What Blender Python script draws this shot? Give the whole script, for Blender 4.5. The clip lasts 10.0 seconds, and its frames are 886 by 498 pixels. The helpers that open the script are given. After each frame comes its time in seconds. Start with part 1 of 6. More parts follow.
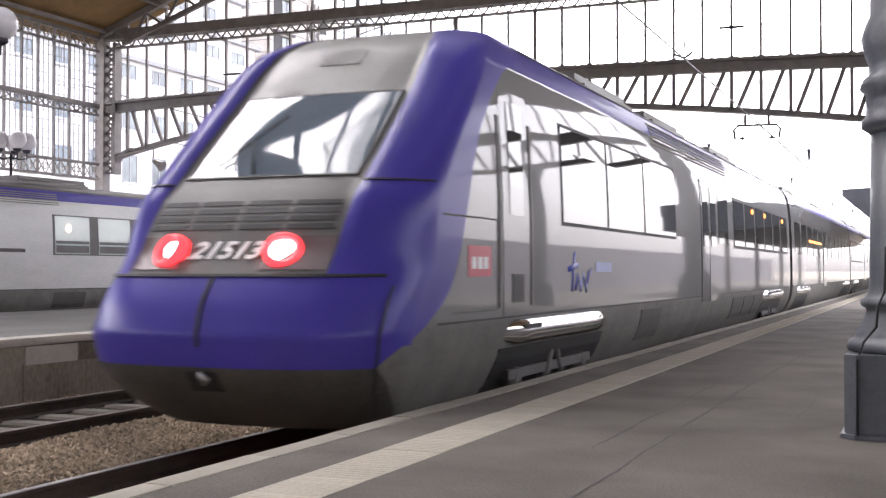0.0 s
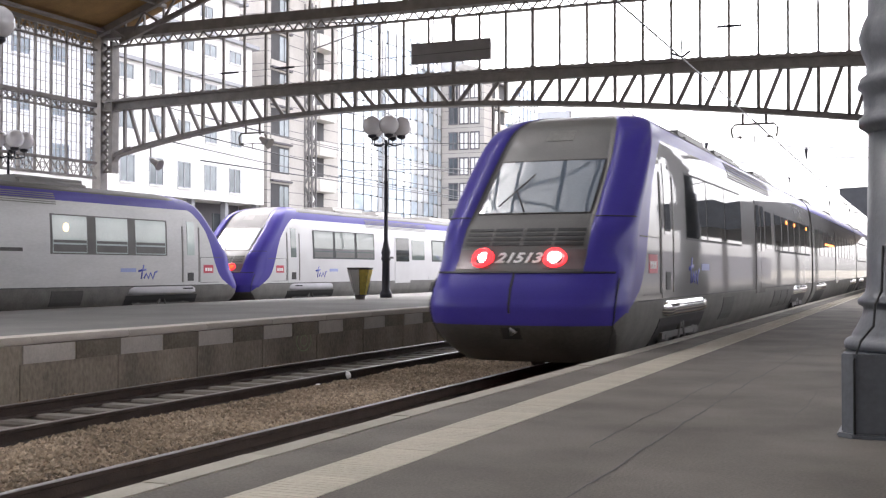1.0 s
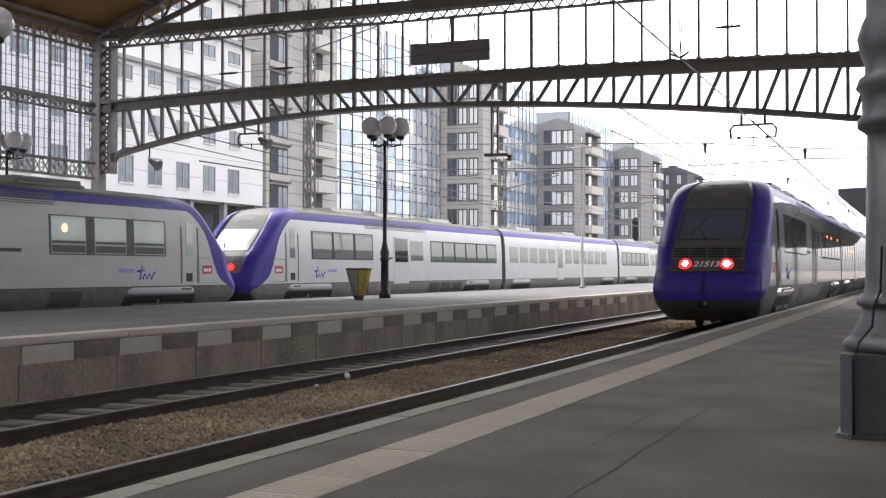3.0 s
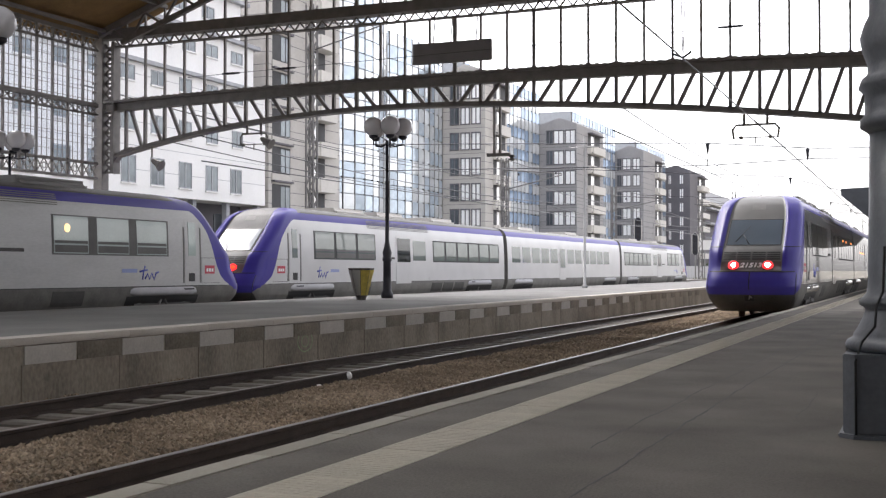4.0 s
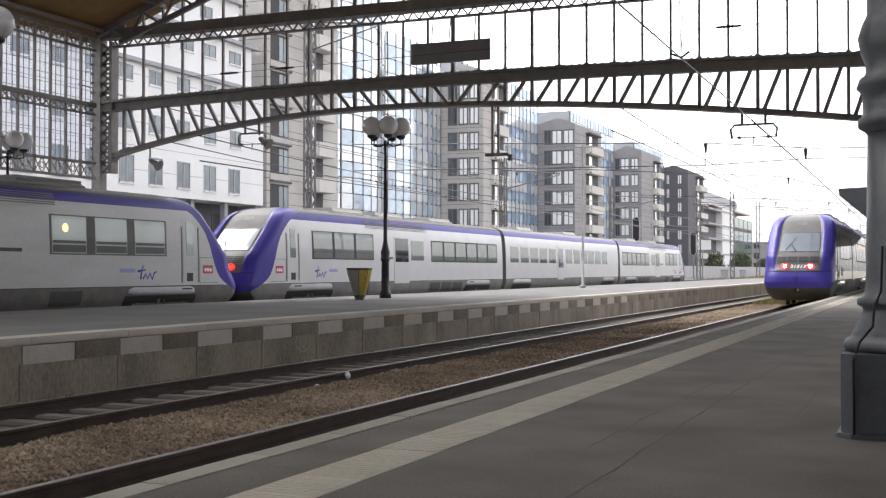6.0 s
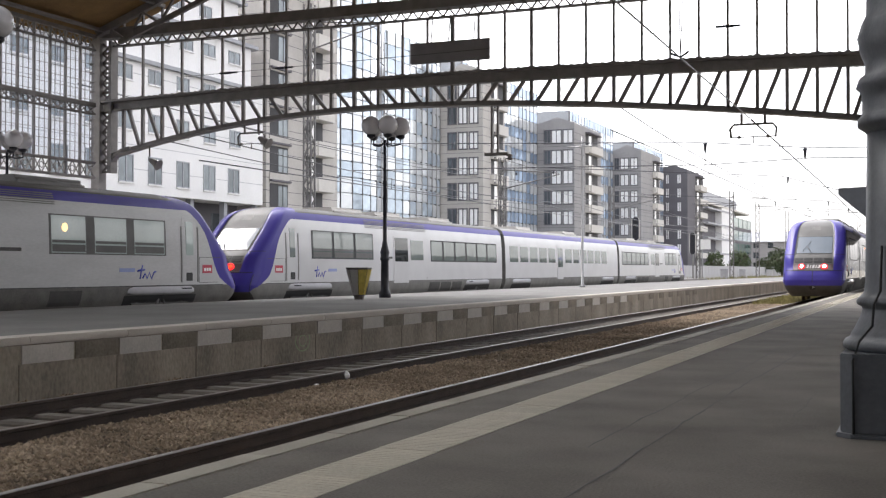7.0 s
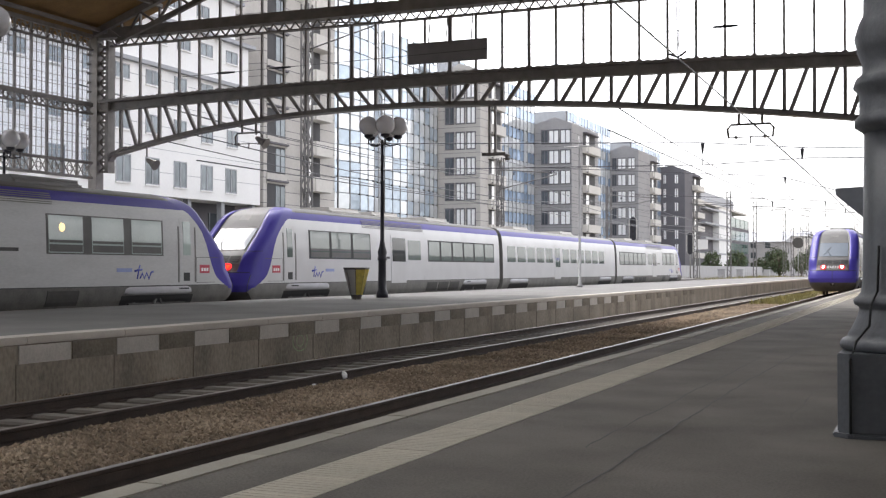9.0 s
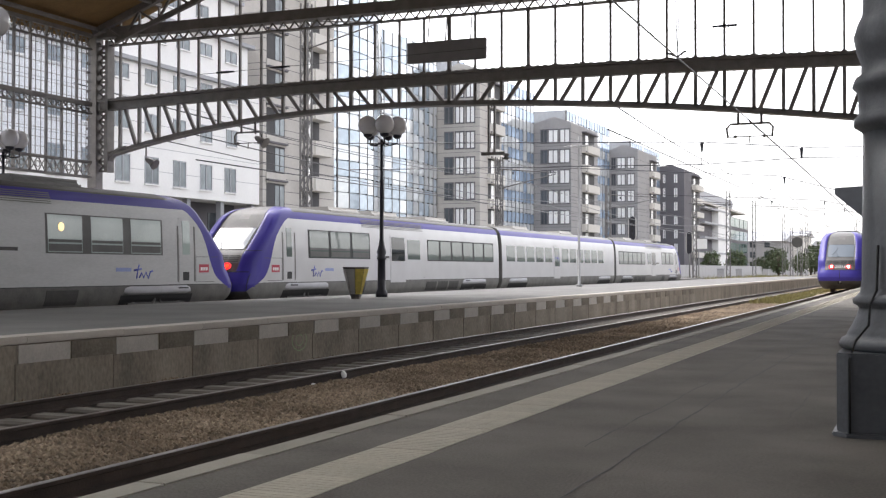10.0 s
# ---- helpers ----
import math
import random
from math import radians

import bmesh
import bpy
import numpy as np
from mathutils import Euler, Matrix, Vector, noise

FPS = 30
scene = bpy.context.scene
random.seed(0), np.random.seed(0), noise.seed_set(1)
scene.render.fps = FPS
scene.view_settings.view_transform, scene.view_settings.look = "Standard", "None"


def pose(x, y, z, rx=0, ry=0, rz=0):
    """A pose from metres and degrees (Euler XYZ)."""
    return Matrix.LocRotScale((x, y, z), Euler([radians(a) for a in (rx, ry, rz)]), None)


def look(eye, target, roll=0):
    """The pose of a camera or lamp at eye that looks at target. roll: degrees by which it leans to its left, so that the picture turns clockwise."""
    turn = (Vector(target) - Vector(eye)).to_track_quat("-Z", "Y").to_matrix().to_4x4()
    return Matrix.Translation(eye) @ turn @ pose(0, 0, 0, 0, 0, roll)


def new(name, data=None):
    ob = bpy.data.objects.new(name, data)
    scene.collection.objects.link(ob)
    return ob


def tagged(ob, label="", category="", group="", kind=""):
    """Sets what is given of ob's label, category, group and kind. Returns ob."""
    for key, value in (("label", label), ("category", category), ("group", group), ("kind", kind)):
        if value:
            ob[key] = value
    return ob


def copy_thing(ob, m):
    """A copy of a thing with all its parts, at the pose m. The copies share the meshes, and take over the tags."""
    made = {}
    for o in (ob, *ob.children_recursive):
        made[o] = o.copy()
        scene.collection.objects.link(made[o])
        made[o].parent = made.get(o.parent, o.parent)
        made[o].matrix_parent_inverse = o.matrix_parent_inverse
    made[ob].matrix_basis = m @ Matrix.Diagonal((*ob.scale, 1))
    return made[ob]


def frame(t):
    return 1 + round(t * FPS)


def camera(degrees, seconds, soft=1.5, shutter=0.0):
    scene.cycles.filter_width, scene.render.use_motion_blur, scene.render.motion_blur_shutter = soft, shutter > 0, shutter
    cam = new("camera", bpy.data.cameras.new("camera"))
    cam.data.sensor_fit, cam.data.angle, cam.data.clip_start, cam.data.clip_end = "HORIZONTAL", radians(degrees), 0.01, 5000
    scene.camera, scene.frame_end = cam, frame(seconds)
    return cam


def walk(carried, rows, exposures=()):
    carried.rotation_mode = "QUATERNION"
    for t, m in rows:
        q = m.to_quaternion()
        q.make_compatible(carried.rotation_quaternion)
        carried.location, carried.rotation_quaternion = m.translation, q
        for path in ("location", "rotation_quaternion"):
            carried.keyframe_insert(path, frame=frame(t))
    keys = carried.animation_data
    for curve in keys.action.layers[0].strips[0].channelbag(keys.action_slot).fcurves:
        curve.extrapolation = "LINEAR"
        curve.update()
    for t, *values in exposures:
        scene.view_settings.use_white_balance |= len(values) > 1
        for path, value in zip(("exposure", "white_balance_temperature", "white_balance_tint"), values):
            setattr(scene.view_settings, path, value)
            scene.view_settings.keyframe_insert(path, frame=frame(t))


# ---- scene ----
# a viewer on a station platform, almost still, with the slight drift of a hand
F = 2080.0 / 1568.0
cam = camera(2 * math.degrees(math.atan(0.5 / F)), 10.0, soft=1.3, shutter=0.35)
EYE = (0.0, 0.0, 1.09)
DRIFT = [(0, 13, 2), (0.3, 10.5, 1.5), (0.5, 9, 1.5), (1, 8, 0), (1.5, 7, 0), (2, 5, 1), (2.5, 3.5, 2), (2.7, 4, 1.5), (3.8, 10, 1),
         (4, 10.5, 1), (4.5, 8.3, 1), (5, 8, 1), (5.5, 7.3, 1), (7, 5.7, 0), (7.5, 5, 0), (8, 5, 0), (8.5, 2, 0), (9, 0.4, 0), (9.5, 0, 0), (10, -1, -1)]


def gaze(dx, dy):
    turn = math.degrees(math.atan((858 + dx) / 2080.0))
    tilt = math.degrees(math.atan((37 + dy) / 2080.0))
    return pose(*EYE, 90 + tilt, 0, turn)


walk(cam, [(t, gaze(dx, dy)) for t, dx, dy in DRIFT], exposures=[(0, 1.12, 6500, 19), (0.5, 1.0, 6500, 17), (1.0, 0.78, 6500, 16), (1.7, 0.45, 6500, 15), (2.5, 0.15, 6500, 15), (4.0, -0.02, 6500, 14), (10, -0.06, 6500, 13)])

# ---- overcast daylight ----
world = bpy.data.worlds.new("overcast_sky")
scene.world = world
world.use_nodes = True
wn, wl = world.node_tree.nodes, world.node_tree.links
sky = wn.new("ShaderNodeTexSky")
sky.sky_type, sky.sun_disc = "NISHITA", False
sky.sun_elevation, sky.sun_rotation = radians(50), radians(-60)
sky.air_density, sky.dust_density = 1.0, 3.0
pale = wn.new("ShaderNodeHueSaturation")
pale.inputs["Saturation"].default_value = 0.12
wl.new(sky.outputs[0], pale.inputs["Color"])
wl.new(pale.outputs[0], wn["Background"].inputs["Color"])
wn["Background"].inputs["Strength"].default_value = 0.55
sun_data = bpy.data.lights.new("sun", "SUN")
sun_data.energy, sun_data.angle, sun_data.color = 1.0, radians(25), (1.0, 0.97, 0.93)
sun = new("sun", sun_data)
sun.matrix_world = look((-60, 30, 90), (0, 0, 0))


# ---- materials ----
def material(name, color, rough=0.6, metal=0.0, vary=0.25, scale=3.0, fine=40.0, bump=0.0, tint=None, coat=0.0, spec=0.5, island=0.0, streak=None):
    """A surface with stains at one scale, grain at another and fine relief, in object space metres."""
    m = bpy.data.materials.new(name)
    m.use_nodes = True
    n, l = m.node_tree.nodes, m.node_tree.links
    b = n["Principled BSDF"]
    b.inputs["Roughness"].default_value, b.inputs["Metallic"].default_value = rough, metal
    b.inputs["Coat Weight"].default_value, b.inputs["Specular IOR Level"].default_value = coat, spec
    b.inputs["Coat Roughness"].default_value = 0.05
    tc = n.new("ShaderNodeTexCoord")
    src = tc.outputs["Object"]
    if streak:
        mp = n.new("ShaderNodeMapping")
        mp.inputs["Scale"].default_value = streak
        l.new(src, mp.inputs[0])
        src = mp.outputs[0]
    a = n.new("ShaderNodeTexNoise")
    a.inputs["Scale"].default_value, a.inputs["Detail"].default_value = scale, 6
    g = n.new("ShaderNodeTexNoise")
    g.inputs["Scale"].default_value, g.inputs["Detail"].default_value = fine, 4
    l.new(src, a.inputs["Vector"]), l.new(src, g.inputs["Vector"])
    mixf = n.new("ShaderNodeMath")
    mixf.operation = "MULTIPLY_ADD"
    mixf.inputs[1].default_value = 0.6
    half = n.new("ShaderNodeMath")
    half.operation = "MULTIPLY"
    half.inputs[1].default_value = 0.4
    l.new(g.outputs[0], half.inputs[0])
    l.new(a.outputs[0], mixf.inputs[0]), l.new(half.outputs[0], mixf.inputs[2])
    ramp = n.new("ShaderNodeValToRGB")
    lo = [c * (1 - vary) for c in color]
    hi = [min(1, c * (1 + vary)) for c in (tint or color)]
    ramp.color_ramp.elements[0].position, ramp.color_ramp.elements[1].position = 0.3, 0.7
    ramp.color_ramp.elements[0].color, ramp.color_ramp.elements[1].color = (*lo, 1), (*hi, 1)
    l.new(mixf.outputs[0], ramp.inputs[0])
    out = ramp.outputs[0]
    if island:
        info = n.new("ShaderNodeNewGeometry")
        oi = n.new("ShaderNodeObjectInfo")
        add = n.new("ShaderNodeMath")
        add.operation = "ADD"
        l.new(info.outputs["Random Per Island"], add.inputs[0]), l.new(oi.outputs["Random"], add.inputs[1])
        mr = n.new("ShaderNodeMapRange")
        mr.inputs["From Max"].default_value = 2.0
        mr.inputs["To Min"].default_value, mr.inputs["To Max"].default_value = 1 - island, 1 + island
        l.new(add.outputs[0], mr.inputs[0])
        hs = n.new("ShaderNodeHueSaturation")
        l.new(mr.outputs[0], hs.inputs["Value"]), l.new(out, hs.inputs["Color"])
        out = hs.outputs[0]
    l.new(out, b.inputs["Base Color"])
    if bump:
        bp = n.new("ShaderNodeBump")
        bp.inputs["Strength"].default_value, bp.inputs["Distance"].default_value = bump, 0.02
        l.new(g.outputs[0], bp.inputs["Height"]), l.new(bp.outputs[0], b.inputs["Normal"])
    return m


def glow(name, color, power):
    m = material(name, [c * 0.35 for c in color], 0.3)
    b = m.node_tree.nodes["Principled BSDF"]
    b.inputs["Emission Color"].default_value, b.inputs["Emission Strength"].default_value = (*color, 1), power
    return m


def clear_glass(name, color, rough=0.03, mix=0.75):
    """A thin pane: part clear, part glossy."""
    m = bpy.data.materials.new(name)
    m.use_nodes = True
    n, l = m.node_tree.nodes, m.node_tree.links
    b = n["Principled BSDF"]
    b.inputs["Base Color"].default_value, b.inputs["Roughness"].default_value = (*color, 1), rough
    tr = n.new("ShaderNodeBsdfTransparent")
    tr.inputs[0].default_value = (*color, 1)
    mx = n.new("ShaderNodeMixShader")
    mx.inputs[0].default_value = 1 - mix
    l.new(tr.outputs[0], mx.inputs[1]), l.new(b.outputs[0], mx.inputs[2])
    l.new(mx.outputs[0], n["Material Output"].inputs["Surface"])
    return m


M_ASPHALT = material("worn_asphalt", (0.136, 0.125, 0.109), 0.85, vary=0.45, scale=0.9, fine=60, bump=0.35, spec=0.25)
M_ASPHALT2 = material("pale_asphalt", (0.165, 0.16, 0.154), 0.8, spec=0.3, vary=0.3, scale=0.5, fine=40, bump=0.2)
M_KERB = material("kerb_stone", (0.32, 0.298, 0.25), 0.8, vary=0.2, scale=1.5, fine=50, bump=0.3, island=0.12)
M_STRIPE = material("tactile_paving", (0.47, 0.438, 0.36), 0.8, vary=0.22, scale=1.2, fine=45, bump=0.3, island=0.08)
M_WALLC = material("stained_concrete", (0.25, 0.218, 0.175), 0.9, vary=0.5, scale=1.1, fine=18, bump=0.5, streak=(1, 1, 0.6))
M_WALLD = material("dark_weathered_concrete", (0.195, 0.168, 0.132), 0.9, vary=0.5, scale=1.6, fine=22, bump=0.4, island=0.3)
M_COPE = material("pale_coping", (0.50, 0.46, 0.41), 0.8, vary=0.15, scale=1.5, fine=40, bump=0.2, island=0.08)
M_PANE2 = material("grey_window_pane", (0.22, 0.25, 0.27), 0.08, metal=0.3, vary=0.3, scale=0.3, fine=2, island=0.3)
M_BLOCK = material("pale_concrete", (0.46, 0.43, 0.39), 0.9, vary=0.2, scale=2, fine=30, bump=0.3, island=0.15)
M_BALLAST = material("ballast_stone", (0.15, 0.102, 0.062), 0.95, vary=0.5, scale=0.6, fine=14, bump=0.8, tint=(0.275, 0.218, 0.158), island=0.8)
M_RUST = material("rusty_rail", (0.045, 0.032, 0.026), 0.75, vary=0.4, scale=4, fine=60, bump=0.3)
M_RAILTOP = material("polished_rail", (0.27, 0.26, 0.255), 0.45, metal=1.0, vary=0.15, scale=3)
M_TAR = material("tar", (0.055, 0.051, 0.046), 0.7, vary=0.2)
M_RAILDULL = material("dull_rail_head", (0.16, 0.14, 0.13), 0.45, metal=0.7, vary=0.3, scale=3)
M_SLEEPER = material("concrete_sleeper", (0.155, 0.14, 0.12), 0.9, vary=0.25, scale=4, fine=50, bump=0.3, island=0.15)
M_IRON = material("painted_iron", (0.19, 0.175, 0.165), 0.5, vary=0.3, scale=3, fine=40, bump=0.1)
M_COLUMN = material("grey_green_iron_paint", (0.085, 0.092, 0.105), 0.42, vary=0.25, scale=3, fine=30, bump=0.12)
M_WOOD = material("brown_boarding", (0.22, 0.13, 0.045), 0.8, vary=0.3, scale=1.5, fine=20)
M_GLASS = clear_glass("dusty_glass", (0.95, 0.97, 1.0), 0.15, 0.97)
M_SKYLIGHT = clear_glass("sooty_skylight", (0.8, 0.81, 0.81), 0.5, 0.6)
M_SILVER = material("silver_train_paint", (0.14, 0.14, 0.138), 0.45, vary=0.08, scale=1, coat=0.75, spec=0.1)
M_SILVER.node_tree.nodes["Principled BSDF"].inputs["Coat Roughness"].default_value = 0.03
M_WHITE = material("pale_train_paint", (0.55, 0.55, 0.555), 0.3, metal=0.1, vary=0.08, scale=1, coat=0.3)
M_BLUE = material("violet_blue_train_paint", (0.057, 0.046, 0.28), 0.35, vary=0.10, scale=1, coat=0.12, spec=0.12)
M_GREYP = material("grey_train_paint", (0.15, 0.147, 0.14), 0.45, vary=0.15, scale=2, coat=0.1, spec=0.3)
M_SKIRT = material("dusty_grey_skirt", (0.19, 0.186, 0.176), 0.6, spec=0.25, vary=0.25, scale=2, fine=20)
# darker tone of the grey skirt
M_SKIRT_DARK = material("darker_grey_skirt", (0.14, 0.136, 0.127), 0.6, spec=0.25, vary=0.3, scale=2, fine=20)
M_NOSE_SKIRT = material("dark_nose_skirt", (0.062, 0.059, 0.055), 0.6, spec=0.25, vary=0.3, scale=2, fine=20)
# dusty, and darker than M_WHITE: the shed roof's shade is in the colour
M_DUSTY_SHADED = material("dusty_shaded_train_paint", (0.47, 0.47, 0.468), 0.4, vary=0.14, scale=0.8, fine=12, coat=0.15, streak=(1, 0.5, 2))
# rubber, seams and louvres; also the painted shade of bogie openings and step recesses
M_BLACK = material("black_rubber_and_shade", (0.012, 0.012, 0.013), 0.6, vary=0.3)
M_WINDOW = material("tinted_train_glass", (0.02, 0.024, 0.024), 0.03, vary=0.2, scale=0.6, spec=1.0)
M_SCREEN = material("laminated_windscreen", (0.12, 0.15, 0.185), 0.02, vary=0.15, scale=0.6, spec=0.65)
M_SCREEN.node_tree.nodes["Principled BSDF"].inputs["IOR"].default_value = 1.55
M_WINDOW2 = material("green_tinted_glass", (0.13, 0.16, 0.148), 0.03, vary=0.3, scale=0.5, spec=1.0)
M_WINDOW2.node_tree.nodes["Principled BSDF"].inputs["IOR"].default_value = 1.7
# pale base stands in for the daylight showing in these windows
M_WINDOW3 = material("painted_daylight_glass", (0.40, 0.47, 0.44), 0.05, vary=0.25, scale=0.5, spec=1.0)
M_RED = material("red_decal", (0.45, 0.03, 0.06), 0.4, vary=0.1)
M_DECAL = material("blue_decal", (0.03, 0.05, 0.36), 0.35, vary=0.1)
M_PALEDECAL = material("pale_blue_decal", (0.25, 0.3, 0.55), 0.35, vary=0.1)
M_LETTER = material("white_lettering", (0.8, 0.8, 0.8), 0.4, vary=0.03)
M_TAIL = glow("red_tail_light", (1.0, 0.03, 0.035), 1.8)
M_FRONT = material("dark_grey_front_panel", (0.115, 0.112, 0.108), 0.5, vary=0.2, scale=2, spec=0.25)
M_DIMTAIL = glow("dim_red_lamp", (1.0, 0.03, 0.01), 5.0)
M_HATCH = material("dark_grille_panel", (0.06, 0.058, 0.055), 0.6, vary=0.3, fine=30)
M_LAMP = glow("tail_light_core", (1.0, 0.80, 0.78), 12.0)
M_LENS = material("clear_lamp_lens", (0.14, 0.10, 0.10), 0.2, metal=0.2, coat=0.3)
M_WARM = glow("warm_window_glow", (1.0, 0.72, 0.35), 1.6)
M_AMBER = glow("amber_window_glow", (1.0, 0.3, 0.05), 2.0)
M_CHROME = material("polished_steel", (0.72, 0.72, 0.73), 0.1, metal=1.0, vary=0.05)
M_MAST = material("weathered_mast_steel", (0.17, 0.165, 0.165), 0.6, metal=0.2, vary=0.25)
# dark colour that carries the shade of loggias and window recesses
M_RECESS_SHADE = material("painted_recess_shade", (0.055, 0.055, 0.06), 0.7, vary=0.4, scale=0.6)
M_STEEL = material("galvanised_steel", (0.3, 0.3, 0.3), 0.5, metal=0.6, vary=0.2)
M_GLOBE = material("frosted_globe", (0.66, 0.645, 0.665), 0.1, vary=0.08, coat=0.5)
M_POST = material("dark_lamp_post_paint", (0.02, 0.02, 0.03), 0.35, vary=0.2)
M_PLASTER = material("white_render", (0.84, 0.84, 0.84), 0.85, vary=0.06, scale=0.4, fine=6)
M_STONE = material("beige_stone_cladding", (0.50, 0.48, 0.455), 0.85, vary=0.12, scale=0.5, fine=5)
M_STONE2 = material("grey_stone_cladding", (0.33, 0.325, 0.33), 0.85, vary=0.12, scale=0.5, fine=5)
M_STONE3 = material("dark_grey_cladding", (0.13, 0.125, 0.14), 0.8, vary=0.12, scale=0.5, fine=5)
M_BALC = material("pale_balcony_concrete", (0.62, 0.60, 0.57), 0.85, vary=0.08)
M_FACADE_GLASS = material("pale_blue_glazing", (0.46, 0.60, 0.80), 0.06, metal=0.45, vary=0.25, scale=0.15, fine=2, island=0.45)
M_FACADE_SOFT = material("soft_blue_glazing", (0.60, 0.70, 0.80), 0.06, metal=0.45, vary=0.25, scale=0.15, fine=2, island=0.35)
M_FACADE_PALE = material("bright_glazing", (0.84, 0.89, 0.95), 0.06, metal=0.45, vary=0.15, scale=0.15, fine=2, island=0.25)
M_PANE = material("dark_window_pane", (0.10, 0.115, 0.13), 0.06, metal=0.3, vary=0.4, scale=0.3, fine=2, island=0.5)
# near-white base stands in for bright sky mirrored in the panes
M_PALEPANE = material("painted_sky_glare_pane", (0.97, 0.975, 0.98), 0.1, vary=0.02, scale=0.3, fine=2, island=0.08, coat=1.0)
M_MULLION = material("grey_spandrel", (0.36, 0.38, 0.41), 0.5, vary=0.1)
M_GREENGLASS = material("green_glazing", (0.12, 0.22, 0.19), 0.08, metal=0.3, vary=0.3, scale=0.3, island=0.3)
M_ZINC = material("zinc_roof", (0.33, 0.34, 0.37), 0.5, vary=0.12)
M_GROUND = material("dusty_ground", (0.24, 0.22, 0.18), 0.95, vary=0.3, scale=0.15, fine=4, bump=0.3)
M_LEAF = material("foliage", (0.075, 0.10, 0.045), 0.7, vary=0.4, scale=1.5, island=0.5)
M_GRASS = material("dry_grass", (0.22, 0.20, 0.075), 0.8, vary=0.4, scale=1.5, island=0.4)
M_BARK = material("bark", (0.1, 0.08, 0.06), 0.9, vary=0.3)
M_SPRAY = material("green_spray", (0.26, 0.36, 0.20), 0.8, vary=0.3, scale=6)
M_YELLOW = material("yellow_bin_panel", (0.80, 0.64, 0.16), 0.5, vary=0.3, scale=6)
M_BIN = material("grey_bin_metal", (0.10, 0.09, 0.085), 0.5, vary=0.3)
M_SIGN = material("sign_back_metal", (0.22, 0.21, 0.22), 0.55, vary=0.12)
M_FENCE = material("pale_fence_panel", (0.42, 0.42, 0.44), 0.7, vary=0.15)


# ---- mesh helpers ----
def bm_box(bm, x0, y0, z0, x1, y1, z1, mat=0):
    v = [bm.verts.new(p) for p in ((x0, y0, z0), (x1, y0, z0), (x1, y1, z0), (x0, y1, z0), (x0, y0, z1), (x1, y0, z1), (x1, y1, z1), (x0, y1, z1))]
    for f in ((3, 2, 1, 0), (4, 5, 6, 7), (0, 1, 5, 4), (1, 2, 6, 5), (2, 3, 7, 6), (3, 0, 4, 7)):
        bm.faces.new([v[i] for i in f]).material_index = mat


def bm_bar(bm, a, b, w, h=None, mat=0, up=(0, 0, 1)):
    """A straight bar of width w and height h from a to b."""
    a, b = Vector(a), Vector(b)
    d = (b - a).normalized()
    s = d.cross(Vector(up))
    if s.length < 1e-4:
        s = d.cross(Vector((1, 0, 0)))
    s.normalize()
    u = s.cross(d) * (h or w) / 2
    s = s * w / 2
    v = [bm.verts.new(p + i * s + j * u) for p in (a, b) for i, j in ((-1, -1), (1, -1), (1, 1), (-1, 1))]
    for f in ((0, 1, 2, 3), (7, 6, 5, 4), (0, 4, 5, 1), (1, 5, 6, 2), (2, 6, 7, 3), (3, 7, 4, 0)):
        bm.faces.new([v[i] for i in f]).material_index = mat


def bm_lathe(bm, profile, seg=24, at=(0, 0, 0), mat=0, flat=False):
    """Rings (radius, height) turned round the upright axis."""
    rings = []
    for r, z in profile:
        rings.append([bm.verts.new((at[0] + r * math.cos(2 * math.pi * (i + 0.5) / seg), at[1] + r * math.sin(2 * math.pi * (i + 0.5) / seg), at[2] + z)) for i in range(seg)])
    for a, b in zip(rings, rings[1:]):
        for i in range(seg):
            f = bm.faces.new((a[i], a[(i + 1) % seg], b[(i + 1) % seg], b[i]))
            f.smooth, f.material_index = not flat, mat
    bm.faces.new(rings[0][::-1]).material_index = mat
    bm.faces.new(rings[-1]).material_index = mat


def bm_tube(bm, pts, r, seg=8, mat=0):
    """A round tube along points."""
    rings = []
    for i, p in enumerate(pts):
        d = (Vector(pts[min(i + 1, len(pts) - 1)]) - Vector(pts[max(i - 1, 0)])).normalized()
        s = d.cross(Vector((0.13, 0.21, 0.97)))
        if s.length < 0.05:
            s = d.cross(Vector((1, 0, 0)))
        s.normalize()
        u = s.cross(d)
        rings.append([bm.verts.new(Vector(p) + r * (s * math.cos(2 * math.pi * k / seg) + u * math.sin(2 * math.pi * k / seg))) for k in range(seg)])
    for a, b in zip(rings, rings[1:]):
        for k in range(seg):
            f = bm.faces.new((a[k], a[(k + 1) % seg], b[(k + 1) % seg], b[k]))
            f.smooth, f.material_index = True, mat
    bm.faces.new(rings[0]), bm.faces.new(rings[-1][::-1])


def to_mesh(bm, name, *mats):
    bmesh.ops.recalc_face_normals(bm, faces=bm.faces[:])
    me = bpy.data.meshes.new(name)
    bm.to_mesh(me)
    bm.free()
    for m in mats:
        me.materials.append(m)
    return me


def part(name, bm, mats, parent=None, label=""):
    ob = new(name, to_mesh(bm, name, *(mats if isinstance(mats, (list, tuple)) else (mats,))))
    ob.parent = parent
    return tagged(ob, label=label)


def box_part(name, dims, mat, parent=None, label=""):
    bm = bmesh.new()
    bm_box(bm, *dims)
    return part(name, bm, mat, parent, label)


def piece(name, mesh, parent, at=(0, 0, 0)):
    """One of many alike pieces, on shared mesh data."""
    ob = new(name, mesh)
    ob.parent = parent
    ob.location = at
    return ob


